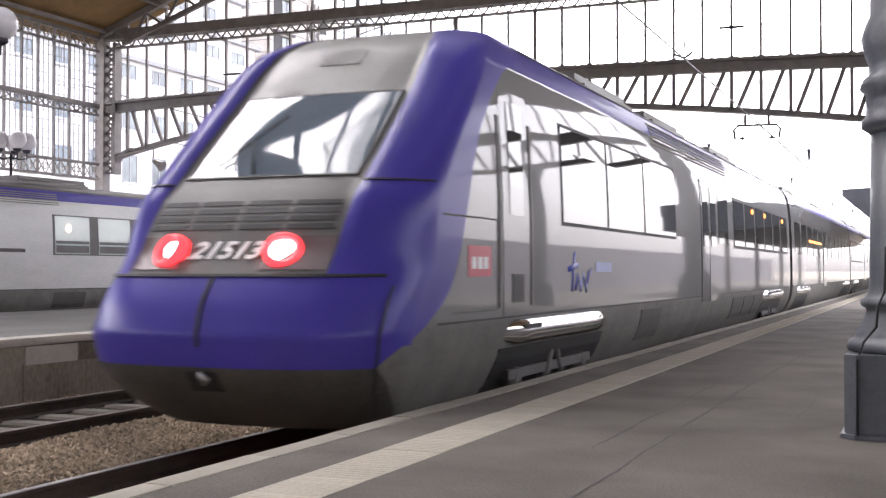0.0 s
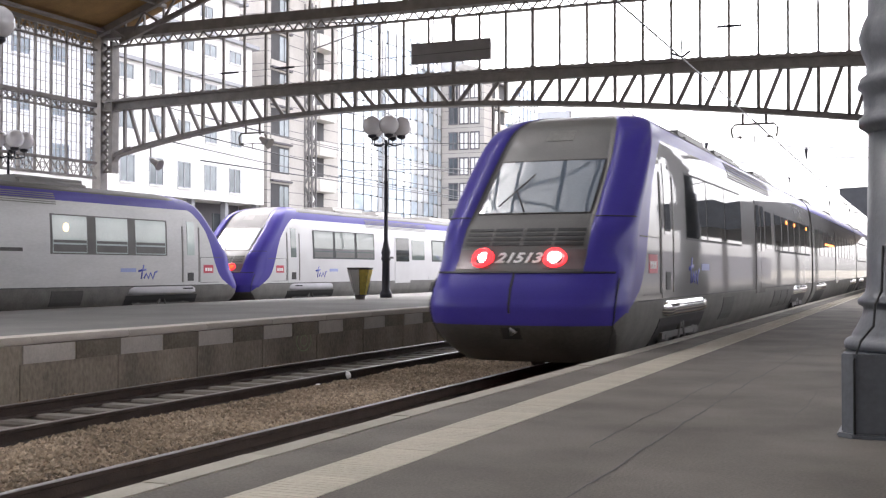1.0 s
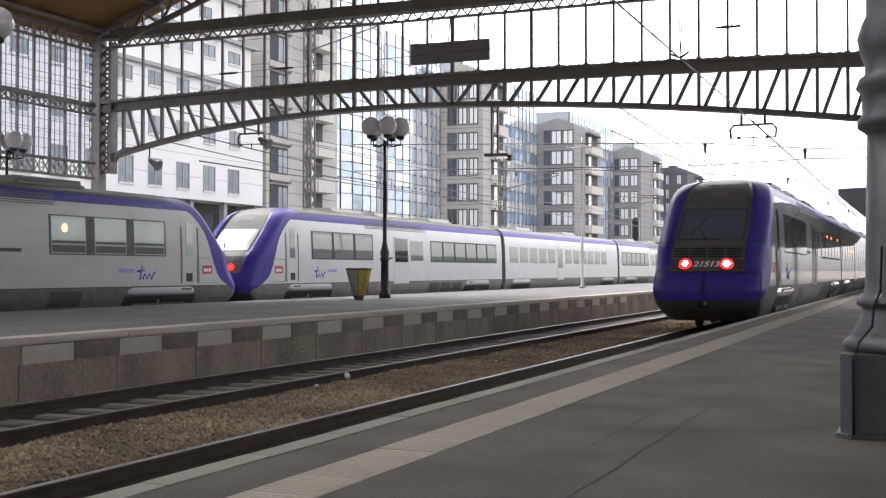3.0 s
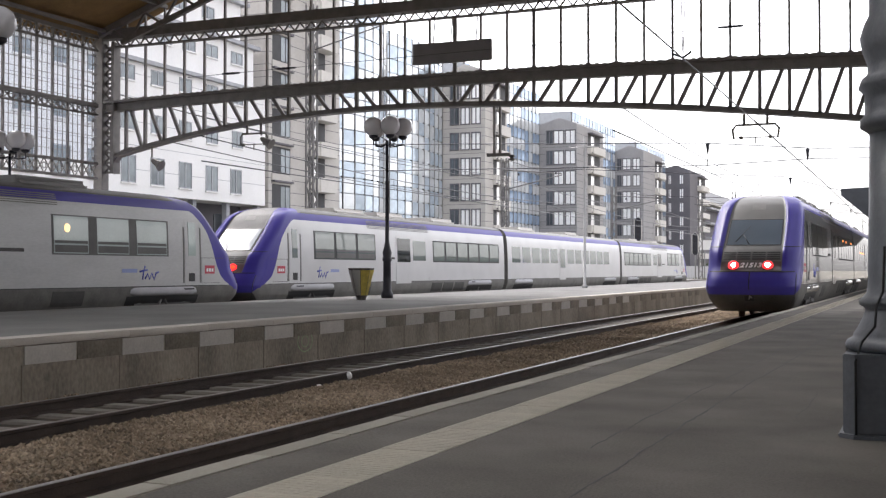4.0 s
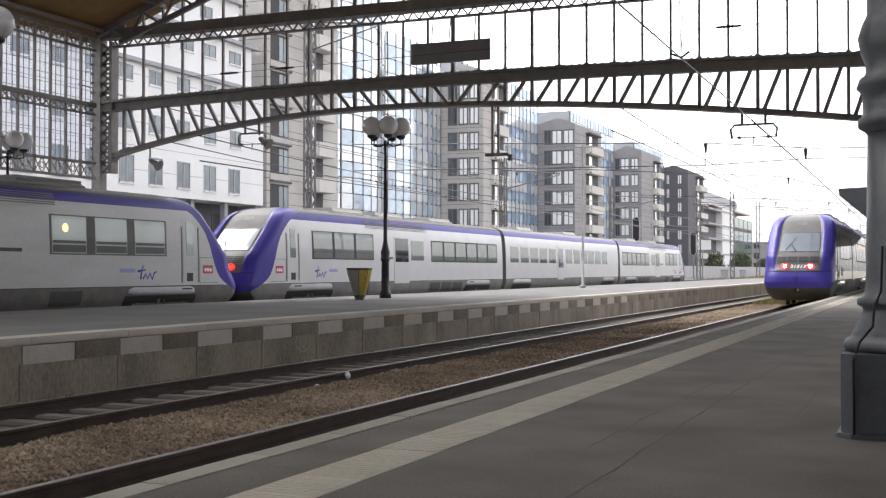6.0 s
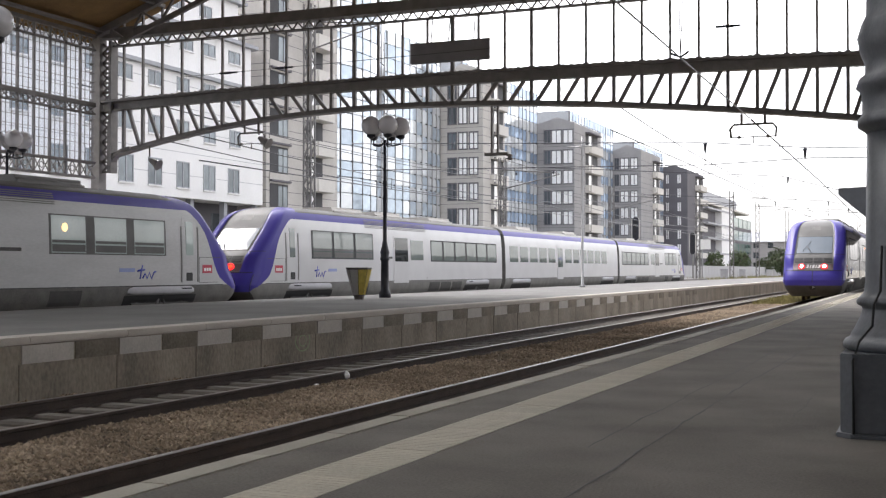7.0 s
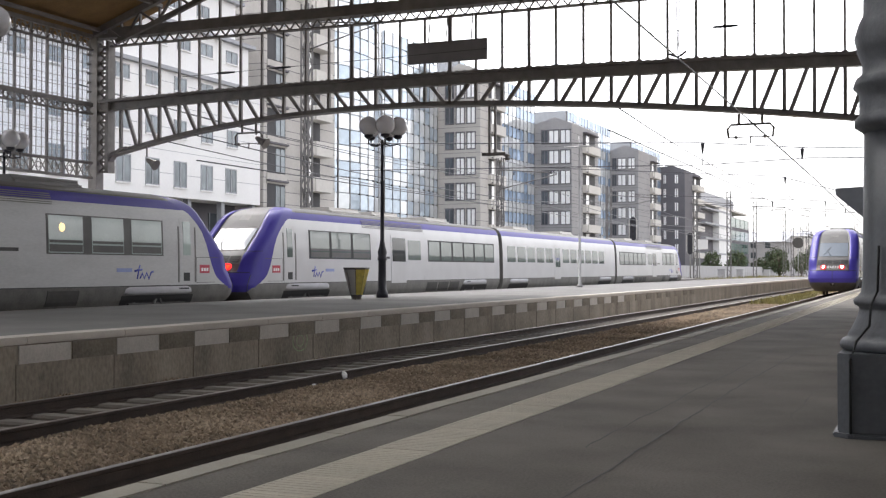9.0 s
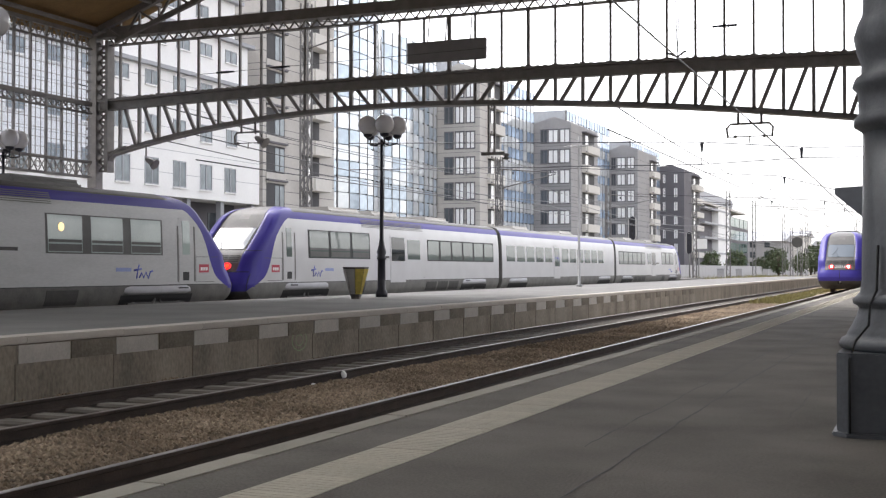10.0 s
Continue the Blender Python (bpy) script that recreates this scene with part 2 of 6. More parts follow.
def thing(name, label, category, group="", kind="", at=None):
    ob = tagged(new(name), label=label, category=category, group=group, kind=kind)
    ob.empty_display_size = 0.2
    if at is not None:
        ob.matrix_world = at
    return ob


# ---- plan: x across the tracks, y along them, z up from the near platform ----
RAIL_Z = -0.478
T1, T2, T3 = -5.29, -9.18, -24.4
EDGE_1 = -3.78          # near platform edge
EDGE_2 = -10.83         # island platform, edge by the tracks
EDGE_3 = -22.75         # island platform, edge by the standing trains
Z2, Z3 = 0.22, 0.0      # its level at those edges
CROWN = -16.5
GABLE = 35.7            # plane of the shed's end screen
WALL_X = -28.6          # glazed side of the shed


def island_z(x):
    return Z2 if x > CROWN else Z2 + (Z3 - Z2) * (CROWN - x) / (CROWN - EDGE_3)


# ---- ground and platforms ----
def build_ground():
    bm = bmesh.new()
    v = [bm.verts.new(p) for p in ((-1500, -300, -0.80), (1500, -300, -0.80), (1500, 3500, -0.80), (-1500, 3500, -0.80))]
    bm.faces.new(v)
    tagged(part("ground", bm, M_GROUND), "dusty brown trackside ground", "ground", kind="structure")


def build_platforms():
    p1 = box_part("platform_near", (-2.73, -30, -0.79, 12.0, 160, 0.0), M_ASPHALT)
    tagged(p1, "worn grey asphalt station platform with cracks", "platform", kind="structure")
    p1b = box_part("platform_strip", (-3.57, -30, -0.79, -3.13, 160, -0.004), M_ASPHALT)
    tagged(p1b, "narrow asphalt strip behind the platform kerb", "platform", kind="structure")
    bed = box_part("paving_bed", (-3.13, -30, -0.79, -2.73, 160, -0.012), M_KERB)
    tagged(bed, "mortar bed under the pale tactile paving", "paving", kind="structure")
    foot = box_part("platform_foot", (EDGE_1 + 0.06, -30, -0.79, -3.57, 160, -0.14), M_WALLC)
    tagged(foot, "stained concrete face below the near platform kerb", "wall", kind="structure")
    bm = bmesh.new()
    prof = [(EDGE_2 - 0.34, -0.79), (EDGE_2 - 0.34, Z2), (CROWN, Z2), (EDGE_3 + 0.3, island_z(EDGE_3 + 0.3)), (EDGE_3 + 0.3, -0.79)]
    a = [bm.verts.new((x, -30, z)) for x, z in prof]
    b = [bm.verts.new((x, 150, z)) for x, z in prof]
    for i in range(5):
        bm.faces.new((a[i], a[(i + 1) % 5], b[(i + 1) % 5], b[i]))
    bm.faces.new(a[::-1]), bm.faces.new(b)
    p2 = part("platform_far", bm, M_ASPHALT2)
    tagged(p2, "grey asphalt island platform between the tracks", "platform", kind="structure")
    e3 = box_part("platform_edge", (EDGE_3, -30, -0.79, EDGE_3 + 0.3, 150, Z3), M_KERB)
    tagged(e3, "pale kerb along the island platform by the standing trains", "kerb", kind="structure")
    wall = box_part("platform_wall", (EDGE_2 - 0.34, -30, -0.79, EDGE_2 + 0.06, 150, Z2 - 0.10), M_WALLC)
    tagged(wall, "stained concrete retaining wall of the island platform", "wall", kind="structure")
    p3 = box_part("platform_back", (WALL_X - 3.5, -30, -0.79, T3 - 1.65, 150, Z3), M_ASPHALT2)
    tagged(p3, "grey asphalt platform behind the standing trains", "platform", kind="structure")
    return p1, p2, wall


platform_near, platform_far, platform_wall = build_platforms()
build_ground()


def build_cracks():
    """Long tarred joints in the asphalt, wandering along the platform."""
    rng = random.Random(4)
    for x, y0, y1, w in ((-1.63, 4.0, 24, 0.011), (-1.95, 7.0, 26, 0.008), (-0.95, 9.0, 11.0, 0.005)):
        bm = bmesh.new()
        pts = []
        y = y0
        dx = 0.0
        while y < y1:
            dx = 0.85 * dx + rng.uniform(-0.010, 0.010)
            pts.append((x + dx, y, w * rng.uniform(0.4, 1.2)))
            y += 0.12
        rows = [[bm.verts.new((px - pw, py, 0.0035)), bm.verts.new((px, py, 0.005)), bm.verts.new((px + pw, py, 0.0035))] for px, py, pw in pts]
        for a, b in zip(rows, rows[1:]):
            bm.faces.new((a[0], a[1], b[1], b[0])), bm.faces.new((a[1], a[2], b[2], b[1]))
        tagged(part("asphalt_crack", bm, M_TAR), "dark tarred crack running along the platform asphalt", "crack", kind="structure")


build_cracks()


def rail_section(bm, x, y0, y1, z):
    prof = [(-0.075, -0.172), (0.075, -0.172), (0.075, -0.155), (0.012, -0.13), (0.012, -0.05), (0.036, -0.035), (0.036, -0.006), (0.028, 0), (-0.028, 0), (-0.036, -0.006), (-0.036, -0.035), (-0.012, -0.05), (-0.012, -0.13), (-0.075, -0.155)]
    a = [bm.verts.new((x + px, y0, z + pz)) for px, pz in prof]
    b = [bm.verts.new((x + px, y1, z + pz)) for px, pz in prof]
    n = len(prof)
    for i in range(n):
        f = bm.faces.new((a[i], a[(i + 1) % n], b[(i + 1) % n], b[i]))
        f.material_index = 1 if i in (6, 7, 8) else 0
    bm.faces.new(a[::-1]), bm.faces.new(b)


def sleeper_mesh():
    bm = bmesh.new()
    bm_box(bm, -1.15, -0.14, -0.14, 1.15, 0.14, 0.0)
    bmesh.ops.bevel(bm, geom=[e for e in bm.edges if e.calc_length() > 2], offset=0.03, segments=1, affect="EDGES")
    return to_mesh(bm, "sleeper", M_SLEEPER)


SLEEPER = sleeper_mesh()


def build_track(cx, label, polish, y_end, sleepers):
    tr = thing("railway_track", label, "railway track", kind="structure")
    for s in (-0.7535, 0.7535):
        bm = bmesh.new()
        rail_section(bm, cx + s, -30, y_end, RAIL_Z)
        part("rail", bm, (M_RUST, polish), tr)
    for i in range(sleepers):
        piece("sleeper", SLEEPER, tr, (cx, -2 + i * 0.6, RAIL_Z - 0.155))
    return tr


track_1 = build_track(T1, "rusty steel rails with polished heads beside the near platform", M_RAILTOP, 420, 0)
track_2 = build_track(T2, "dark rusty steel rails on concrete sleepers by the island platform", M_RAILDULL, 420, 150)
track_3 = build_track(T3, "steel rails under the standing trains", M_RAILDULL, 300, 0)


def bed_z(x, y):
    off = min(abs(x - T1), abs(x - T2))
    base = -0.10 if off > 1.0 else (-0.215 if abs(x - T2) < 1.0 else -0.25)
    if x < T2 - 0.95:
        base = -0.13
    return RAIL_Z + base + 0.035 * noise.noise((x * 1.3, y * 1.3, 0)) + 0.02 * noise.noise((x * 5, y * 5, 5))


def build_ballast():
    bm = bmesh.new()
    xs = np.linspace(EDGE_2 - 0.1, EDGE_1 + 0.3, 50)
    ys = np.concatenate([np.linspace(-20, 60, 240), np.linspace(61, 420, 100)])
    grid = [[bm.verts.new((x, y, bed_z(x, y) - 0.02)) for x in xs] for y in ys]
    for a, b in zip(grid, grid[1:]):
        for i in range(len(a) - 1):
            bm.faces.new((a[i], a[i + 1], b[i + 1], b[i])).smooth = True
    tagged(part("ballast_bed", bm, M_BALLAST), "brown and grey crushed stone ballast between the rails", "ballast", kind="stuff")
    bm = bmesh.new()
    bm_box(bm, T3 - 1.7, -30, -0.79, EDGE_3 + 0.1, 420, RAIL_Z - 0.15)
    tagged(part("ballast_bed", bm, M_BALLAST), "dark ballast bed under the standing trains", "ballast", kind="stuff")
    # loose stones, denser close by
    rng = np.random.default_rng(7)
    base = np.array([(1, 0, 0), (-1, 0, 0), (0, 1, 0), (0, -1, 0), (0, 0, 1), (0, 0, -1)], float)
    faces = np.array([(0, 2, 4), (2, 1, 4), (1, 3, 4), (3, 0, 4), (2, 0, 5), (1, 2, 5), (3, 1, 5), (0, 3, 5)])
    vs, fs, n = [], [], 0
    for x0, x1, y0, y1, count, big in ((-8.35, -6.1, 5.5, 20, 26000, 1.0), (-8.35, -6.1, 20, 60, 22000, 1.25), (-10.75, -10.0, 8, 50, 9000, 1.1), (-9.85, -8.5, 8, 50, 9000, 0.8)):
        xy = rng.uniform((x0, y0), (x1, y1), (count, 2))
        for x, y in xy:
            if abs(abs(x - T2) - 0.7535) < 0.07 or abs(abs(x - T1) - 0.7535) < 0.07:
                continue
            r = big * rng.uniform(0.016, 0.036)
            q = base * rng.uniform(0.6, 1.3, (6, 1)) * r + rng.normal(0, 0.18 * r, (6, 3))
            t = rng.uniform(0, 6.28)
            c, s_ = math.cos(t), math.sin(t)
            q = q @ np.array([(c, s_, 0), (-s_, c, 0), (0, 0, 0.8)])
            vs.append(q + (x, y, bed_z(x, y) + 0.3 * r - 0.015))
            fs.append(faces + n)
            n += 6
    me = bpy.data.meshes.new("ballast_stones")
    me.from_pydata(np.concatenate(vs).tolist(), [], np.concatenate(fs).tolist())
    me.materials.append(M_BALLAST)
    tagged(new("ballast_stones", me), "loose brown and grey crushed stones between the tracks", "ballast", kind="stuff")


build_ballast()


# ---- the end screen of the train shed ----
def xz_bar(bm, x0, z0, x1, z1, w, d, y=GABLE):
    bm_bar(bm, (x0, y, z0), (x1, y, z1), d, w, up=(0, 0, 1) if abs(x1 - x0) > 0.01 else (1, 0, 0))


CH_X0, CH_X1 = WALL_X + 0.45, -1.5
TOPB_Z = 9.45
STEP = 0.879
FIRST = -14.48 - 15 * STEP


def arch_z(x):
    """Underside of the braced chord: a flat arch, a little steeper at the corner column."""
    d = x + 16.5
    return 6.50 - (0.96 * (-d / 10.43) ** 2.2 if d < 0 else 1.1 * (d / 14.5) ** 1.7)


def chord_z(x):
    """Top of the braced chord, slightly cambered."""
    return 7.57 - 0.20 * abs((x + 16.0) / 13.5) ** 2


def bay_x(i):
    """Place of the upright number i."""
    return FIRST + STEP * (i + (0.16 * math.sin(math.pi * (i - 15) / 14) if i > 15 else -0.12 * math.sin(math.pi * (15 - i) / 15)))


def build_screen():
    scr = thing("gable_screen", "dark riveted iron end screen of the train shed with slender mullions", "iron truss", kind="structure")
    bm = bmesh.new()
    cuts = [CH_X0 - 0.4 + (CH_X1 - CH_X0 + 1.0) * i / 30 for i in range(31)]
    for a, b in zip(cuts, cuts[1:]):
        for drop, h, d in ((0.04, 0.08, 0.44), (0.22, 0.28, 0.12), (0.38, 0.04, 0.30)):
            xz_bar(bm, a, chord_z(a) - drop, b, chord_z(b) - drop, h, d)
    part("top_chord", bm, M_IRON, scr)
    bm = bmesh.new()
    n = 60
    xs = [CH_X0 + (CH_X1 - CH_X0) * i / n for i in range(n + 1)]
    for a, b in zip(xs, xs[1:]):
        xz_bar(bm, a, arch_z(a) + 0.02, b, arch_z(b) + 0.02, 0.05, 0.40)
        xz_bar(bm, a, arch_z(a) + 0.10, b, arch_z(b) + 0.10, 0.14, 0.12)
    part("arched_chord", bm, M_IRON, scr)
    # curved knees at both ends
    for x0, d in ((CH_X0 - 0.1, 1),):
        bm = bmesh.new()
        pts = [(x0 + d * 0.95 * (1 - math.cos(k / 8 * 1.57)), GABLE, 4.75 + 0.85 * math.sin(k / 8 * 1.57)) for k in range(9)]
        for p, q in zip(pts, pts[1:]):
            bm_bar(bm, p, q, 0.3, 0.10)
        bm_bar(bm, (x0, GABLE, 4.7), (x0, GABLE, 6.6), 0.3, 0.12, up=(1, 0, 0))
        part("knee", bm, M_IRON, scr)
    # posts and braces of the chord, mullions above
    for i in range(30):
        x = bay_x(i)
        if x < CH_X0 or x > CH_X1 + 0.3:
            continue
        bm = bmesh.new()
        xz_bar(bm, x, arch_z(x) + 0.1, x, chord_z(x) - 0.38, 0.10, 0.12)
        part("post", bm, M_IRON, scr)
        x2 = bay_x(i + 1)
        bm = bmesh.new()
        if i < 15:
            xz_bar(bm, x + 0.26 * STEP, chord_z(x) - 0.4, x + 0.80 * STEP, arch_z(x2) + 0.12, 0.11, 0.10)
        else:
            xz_bar(bm, x + 0.20 * STEP, arch_z(x) + 0.12, x + 0.74 * STEP, chord_z(x) - 0.4, 0.11, 0.10)
        part("brace", bm, M_IRON, scr)
        bm = bmesh.new()
        w = 0.12 if i in (15,) else 0.09 if i in (11, 18) else 0.062
        xz_bar(bm, x, chord_z(x), x, TOPB_Z, w, 0.1)
        bm_box(bm, x - 0.08, GABLE - 0.1, chord_z(x), x + 0.08, GABLE + 0.1, chord_z(x) + 0.06)
        part("mullion", bm, M_IRON, scr)
        bm = bmesh.new()
        xz_bar(bm, x, TOPB_Z + 0.6, x, 14.5 - abs(x + 14.9) * 0.33, w, 0.1)
        part("mullion", bm, M_IRON, scr)
    # rivets along the chord's top
    rivet = bmesh.new()
    bm_box(rivet, -0.05, -0.05, -0.01, 0.05, 0.05, 0.025)
    rivet_me = to_mesh(rivet, "clip", M_IRON)
    for i in range(110):
        x = CH_X0 + 0.25 * i
        if x < CH_X1:
            piece("clip", rivet_me, scr, (x, GABLE - 0.15, chord_z(x)))
    bm = bmesh.new()
    bm_box(bm, CH_X0 - 0.4, GABLE - 0.25, TOPB_Z + 0.26, CH_X1 + 0.6, GABLE + 0.25, TOPB_Z + 0.62)
    bm_box(bm, CH_X0 - 0.4, GABLE - 0.12, TOPB_Z - 0.05, CH_X1 + 0.6, GABLE + 0.12, TOPB_Z)
    n = 122
    w = (CH_X1 - CH_X0) / n
    part("lattice_beam", bm, M_IRON, scr)
    bars = []
    for za, zb in ((0.26, 0.0), (0.0, 0.26)):
        bm = bmesh.new()
        bm_bar(bm, (0, 0, za), (w, 0, zb), 0.05, 0.045)
        bars.append(to_mesh(bm, "lattice_bar", M_IRON))
    for i in range(n):
        piece("lattice_bar", bars[i % 2], scr, (CH_X0 + w * i, GABLE, TOPB_Z))
    return scr


build_screen()


def build_sign():
    sg = thing("hanging_sign", "plain dark back of a long station sign on the end screen", "sign")
    bm = bmesh.new()
    bm_box(bm, -15.82, GABLE - 0.42, 7.86, -13.05, GABLE - 0.30, 8.55)
    bmesh.ops.bevel(bm, geom=bm.edges[:], offset=0.02, segments=1, affect="EDGES")
    part("panel", bm, M_SIGN, sg)
    for x in (-15.1, -14.48, -13.6):
        bm = bmesh.new()
        bm_box(bm, x - 0.03, GABLE - 0.30, 8.1, x + 0.03, GABLE - 0.04, 8.16)
        bm_bar(bm, (x, GABLE - 0.36, 8.55), (x, GABLE - 0.2, 9.45), 0.03)
        part("hanger", bm, M_IRON, sg)


build_sign()


def build_gable_column():
    col = thing("iron_column", "tall dark iron lattice column at the shed's corner", "column", kind="structure")
    bm = bmesh.new()
    bm_box(bm, WALL_X - 0.40, GABLE - 0.2, Z3, WALL_X - 0.02, GABLE + 0.2, 10.2)
    bm_box(bm, WALL_X + 0.38, GABLE - 0.2, 4.7, WALL_X + 0.5, GABLE + 0.2, 9.6)
    for k in range(14):
        bm_box(bm, WALL_X - 0.44, GABLE - 0.24, 4.9 + k * 0.35, WALL_X - 0.36, GABLE - 0.16, 5.0 + k * 0.35)
    part("shaft", bm, M_IRON, col)
    for i in range(13):
        z = 4.75 + i * 0.37
        bm = bmesh.new()
        for p, q in (((0, 0), (0.4, 0.37)), ((0.4, 0), (0, 0.37))):
            bm_bar(bm, (WALL_X - 0.02 + p[0], GABLE, z + p[1]), (WALL_X - 0.02 + q[0], GABLE, z + q[1]), 0.05, 0.075)
        bm_box(bm, WALL_X - 0.02, GABLE - 0.03, z - 0.04, WALL_X + 0.4, GABLE + 0.03, z + 0.04)
        part("lattice", bm, M_IRON, col)
    # the other column of the screen, behind the near one
    col = thing("iron_column", "dark iron end column with scrolled bracket", "column", kind="structure")
    bm = bmesh.new()
    bm_lathe(bm, [(0.5, 0), (0.5, 0.9), (0.32, 1.1), (0.30, 4.5), (0.42, 4.7), (0.36, 5.0), (0.46, 5.3), (0.34, 5.6), (0.42, 5.9), (0.36, 6.2), (0.36, 10.2)], 20, (-0.95, GABLE, 0))
    part("shaft", bm, M_COLUMN, col)


build_gable_column()


def build_side_screen():
    scr = thing("side_screen", "glazed iron side wall of the train shed", "glazed wall", kind="structure")
    y0, y1 = 11.0, GABLE - 0.45
    zb, zm, zt = 4.50, 7.20, 9.75
    bm = bmesh.new()
    for z, h in ((zb, 0.09), (zb + 0.55, 0.1), (zm, 0.17), (zm - 0.34, 0.06), (zt, 0.14), (zt - 0.5, 0.07)):
        bm_box(bm, WALL_X - 0.12, y0, z - h / 2, WALL_X + 0.02, y1, z + h / 2)
    part("rails", bm, M_IRON, scr)
    w = 0.80
    n = int((y1 - y0) / w)
    pane = bmesh.new()
    bm_box(pane, -0.005, 0.02, 0, 0.005, w - 0.02, zt - 0.5 - zb - 0.55)
    pane_me = to_mesh(pane, "pane", M_GLASS)
    for i in range(n):
        y = y1 - (i + 1) * w
        bm = bmesh.new()
        bm_box(bm, WALL_X - 0.10, y - 0.03, zb, WALL_X + 0.0, y + 0.03, zt)
        for k in (1, 2):
            bm_box(bm, WALL_X - 0.062, y + w * k / 3 - 0.009, zb + 0.55, WALL_X - 0.038, y + w * k / 3 + 0.009, zt - 0.5)
        for k in range(12):
            z = zb + 0.9 + k * 0.33
            bm_box(bm, WALL_X - 0.062, y, z - 0.008, WALL_X - 0.038, y + w, z + 0.008)
        for za, zc in ((zb, zb + 0.55), (zt - 0.5, zt), (zm - 0.34, zm)):
            for k in range(2):
                a, b = y + w * k / 2, y + w * (k + 1) / 2
                bm_bar(bm, (WALL_X - 0.05, a, za), (WALL_X - 0.05, b, zc), 0.03, 0.03)
                bm_bar(bm, (WALL_X - 0.05, b, za), (WALL_X - 0.05, a, zc), 0.03, 0.03)
            c = (y + w / 2, (za + zc) / 2)
            ring = [(WALL_X - 0.05, c[0] + 0.11 * math.cos(t * 0.785), c[1] + 0.11 * math.sin(t * 0.785)) for t in range(9)]
            bm_tube(bm, ring, 0.018, 5)
        part("mullion", bm, M_IRON, scr)
        g = piece("pane", pane_me, scr, (WALL_X - 0.05, y, zb + 0.55))
        g.visible_shadow = False


build_side_screen()


def build_roof():
    roof = thing("shed_roof", "brown boarded roof of the train shed on iron rafters", "roof", kind="structure")
    ridge, eave = -14.9, 9.85

    def slab(x0, x1, y0, y1, mat, name, label=""):
        bm = bmesh.new()
        for xa, xb in ((x0, x1),):
            za, zb = (eave + (14.9 - eave) * (1 - abs(x - ridge) / 14.0) for x in (xa, xb))
            v = [bm.verts.new(p) for p in ((xa, y0, za), (xa, y1, za), (xb, y1, zb), (xb, y0, zb), (xa, y0, za + 0.12), (xa, y1, za + 0.12), (xb, y1, zb + 0.12), (xb, y0, zb + 0.12))]
            for f in ((3, 2, 1, 0), (4, 5, 6, 7), (0, 1, 5, 4), (1, 2, 6, 5), (2, 3, 7, 6), (3, 0, 4, 7)):
                bm.faces.new([v[i] for i in f])
        return part(name, bm, mat, roof, label)

    slab(WALL_X - 0.8, -22.0, -30, GABLE + 0.6, M_WOOD, "boarding")
    slab(-3.4, 0.2, -30, GABLE + 0.6, M_WOOD, "boarding")
    slab(-21.9, ridge - 0.05, 21, GABLE + 6.2, M_WOOD, "boarding")
    slab(ridge + 0.05, -3.5, 21, GABLE + 6.2, M_WOOD, "boarding")
    for k in range(10):
        y = -30 + k * 5.1
        for q in range(5):
            for sgn in (-1, 1):
                bm = bmesh.new()
                d0, d1 = 0.2, 7.0 if sgn < 0 else 11.3
                bm_bar(bm, (ridge + sgn * d0, y + q * 1.02, 14.78), (ridge + sgn * d1, y + q * 1.02, eave + (14.9 - eave) * (1 - d1 / 14.0) - 0.05), 0.06, 0.12)
                part("glazing_bar", bm, M_IRON, roof)
        g = slab(-21.9, ridge - 0.1, y, y + 4.85, M_SKYLIGHT, "skylight", "dusty glazed skylight")
        g = slab(ridge + 0.1, -3.5, y, y + 4.85, M_SKYLIGHT, "skylight", "dusty glazed skylight")
    for y, t in [(GABLE - 0.5, 1.0), (GABLE - 9.5, 1.0)] + [(GABLE - 18.5 - k * 4.5, 1.9) for k in range(10)]:
        bm = bmesh.new()
        for sgn in (-1, 1):
            def at(d, drop):
                return (ridge + sgn * d, y, eave + (14.9 - eave) * (1 - d / 14.0) - 0.15 - drop)
            bm_bar(bm, at(13.6, 0.0), at(0, 0.0), 0.2 * t, 0.24 * t)
            bm_bar(bm, at(12.6, 0.75), at(0, 1.0), 0.16 * t, 0.16 * t)
            for i in range(9):
                d = 13.0 - i * 1.45
                bm_bar(bm, at(d, 0.1), at(d - 0.75, 0.85), 0.08 * t, 0.08 * t)
                bm_bar(bm, at(d - 0.75, 0.85), at(d - 1.45, 0.1), 0.08 * t, 0.08 * t)
        part("rafter", bm, M_IRON, roof)
    for d in (13.3, 11.0, 9.0, 7.0, 5.0, 3.0):
        for sgn in (-1, 1):
            bm = bmesh.new()
            z = eave + (14.9 - eave) * (1 - d / 14.0) - 0.12
            bm_box(bm, ridge + sgn * d - 0.07, -30, z - 0.12, ridge + sgn * d + 0.07, GABLE, z)
            part("purlin", bm, M_IRON, roof)


build_roof()


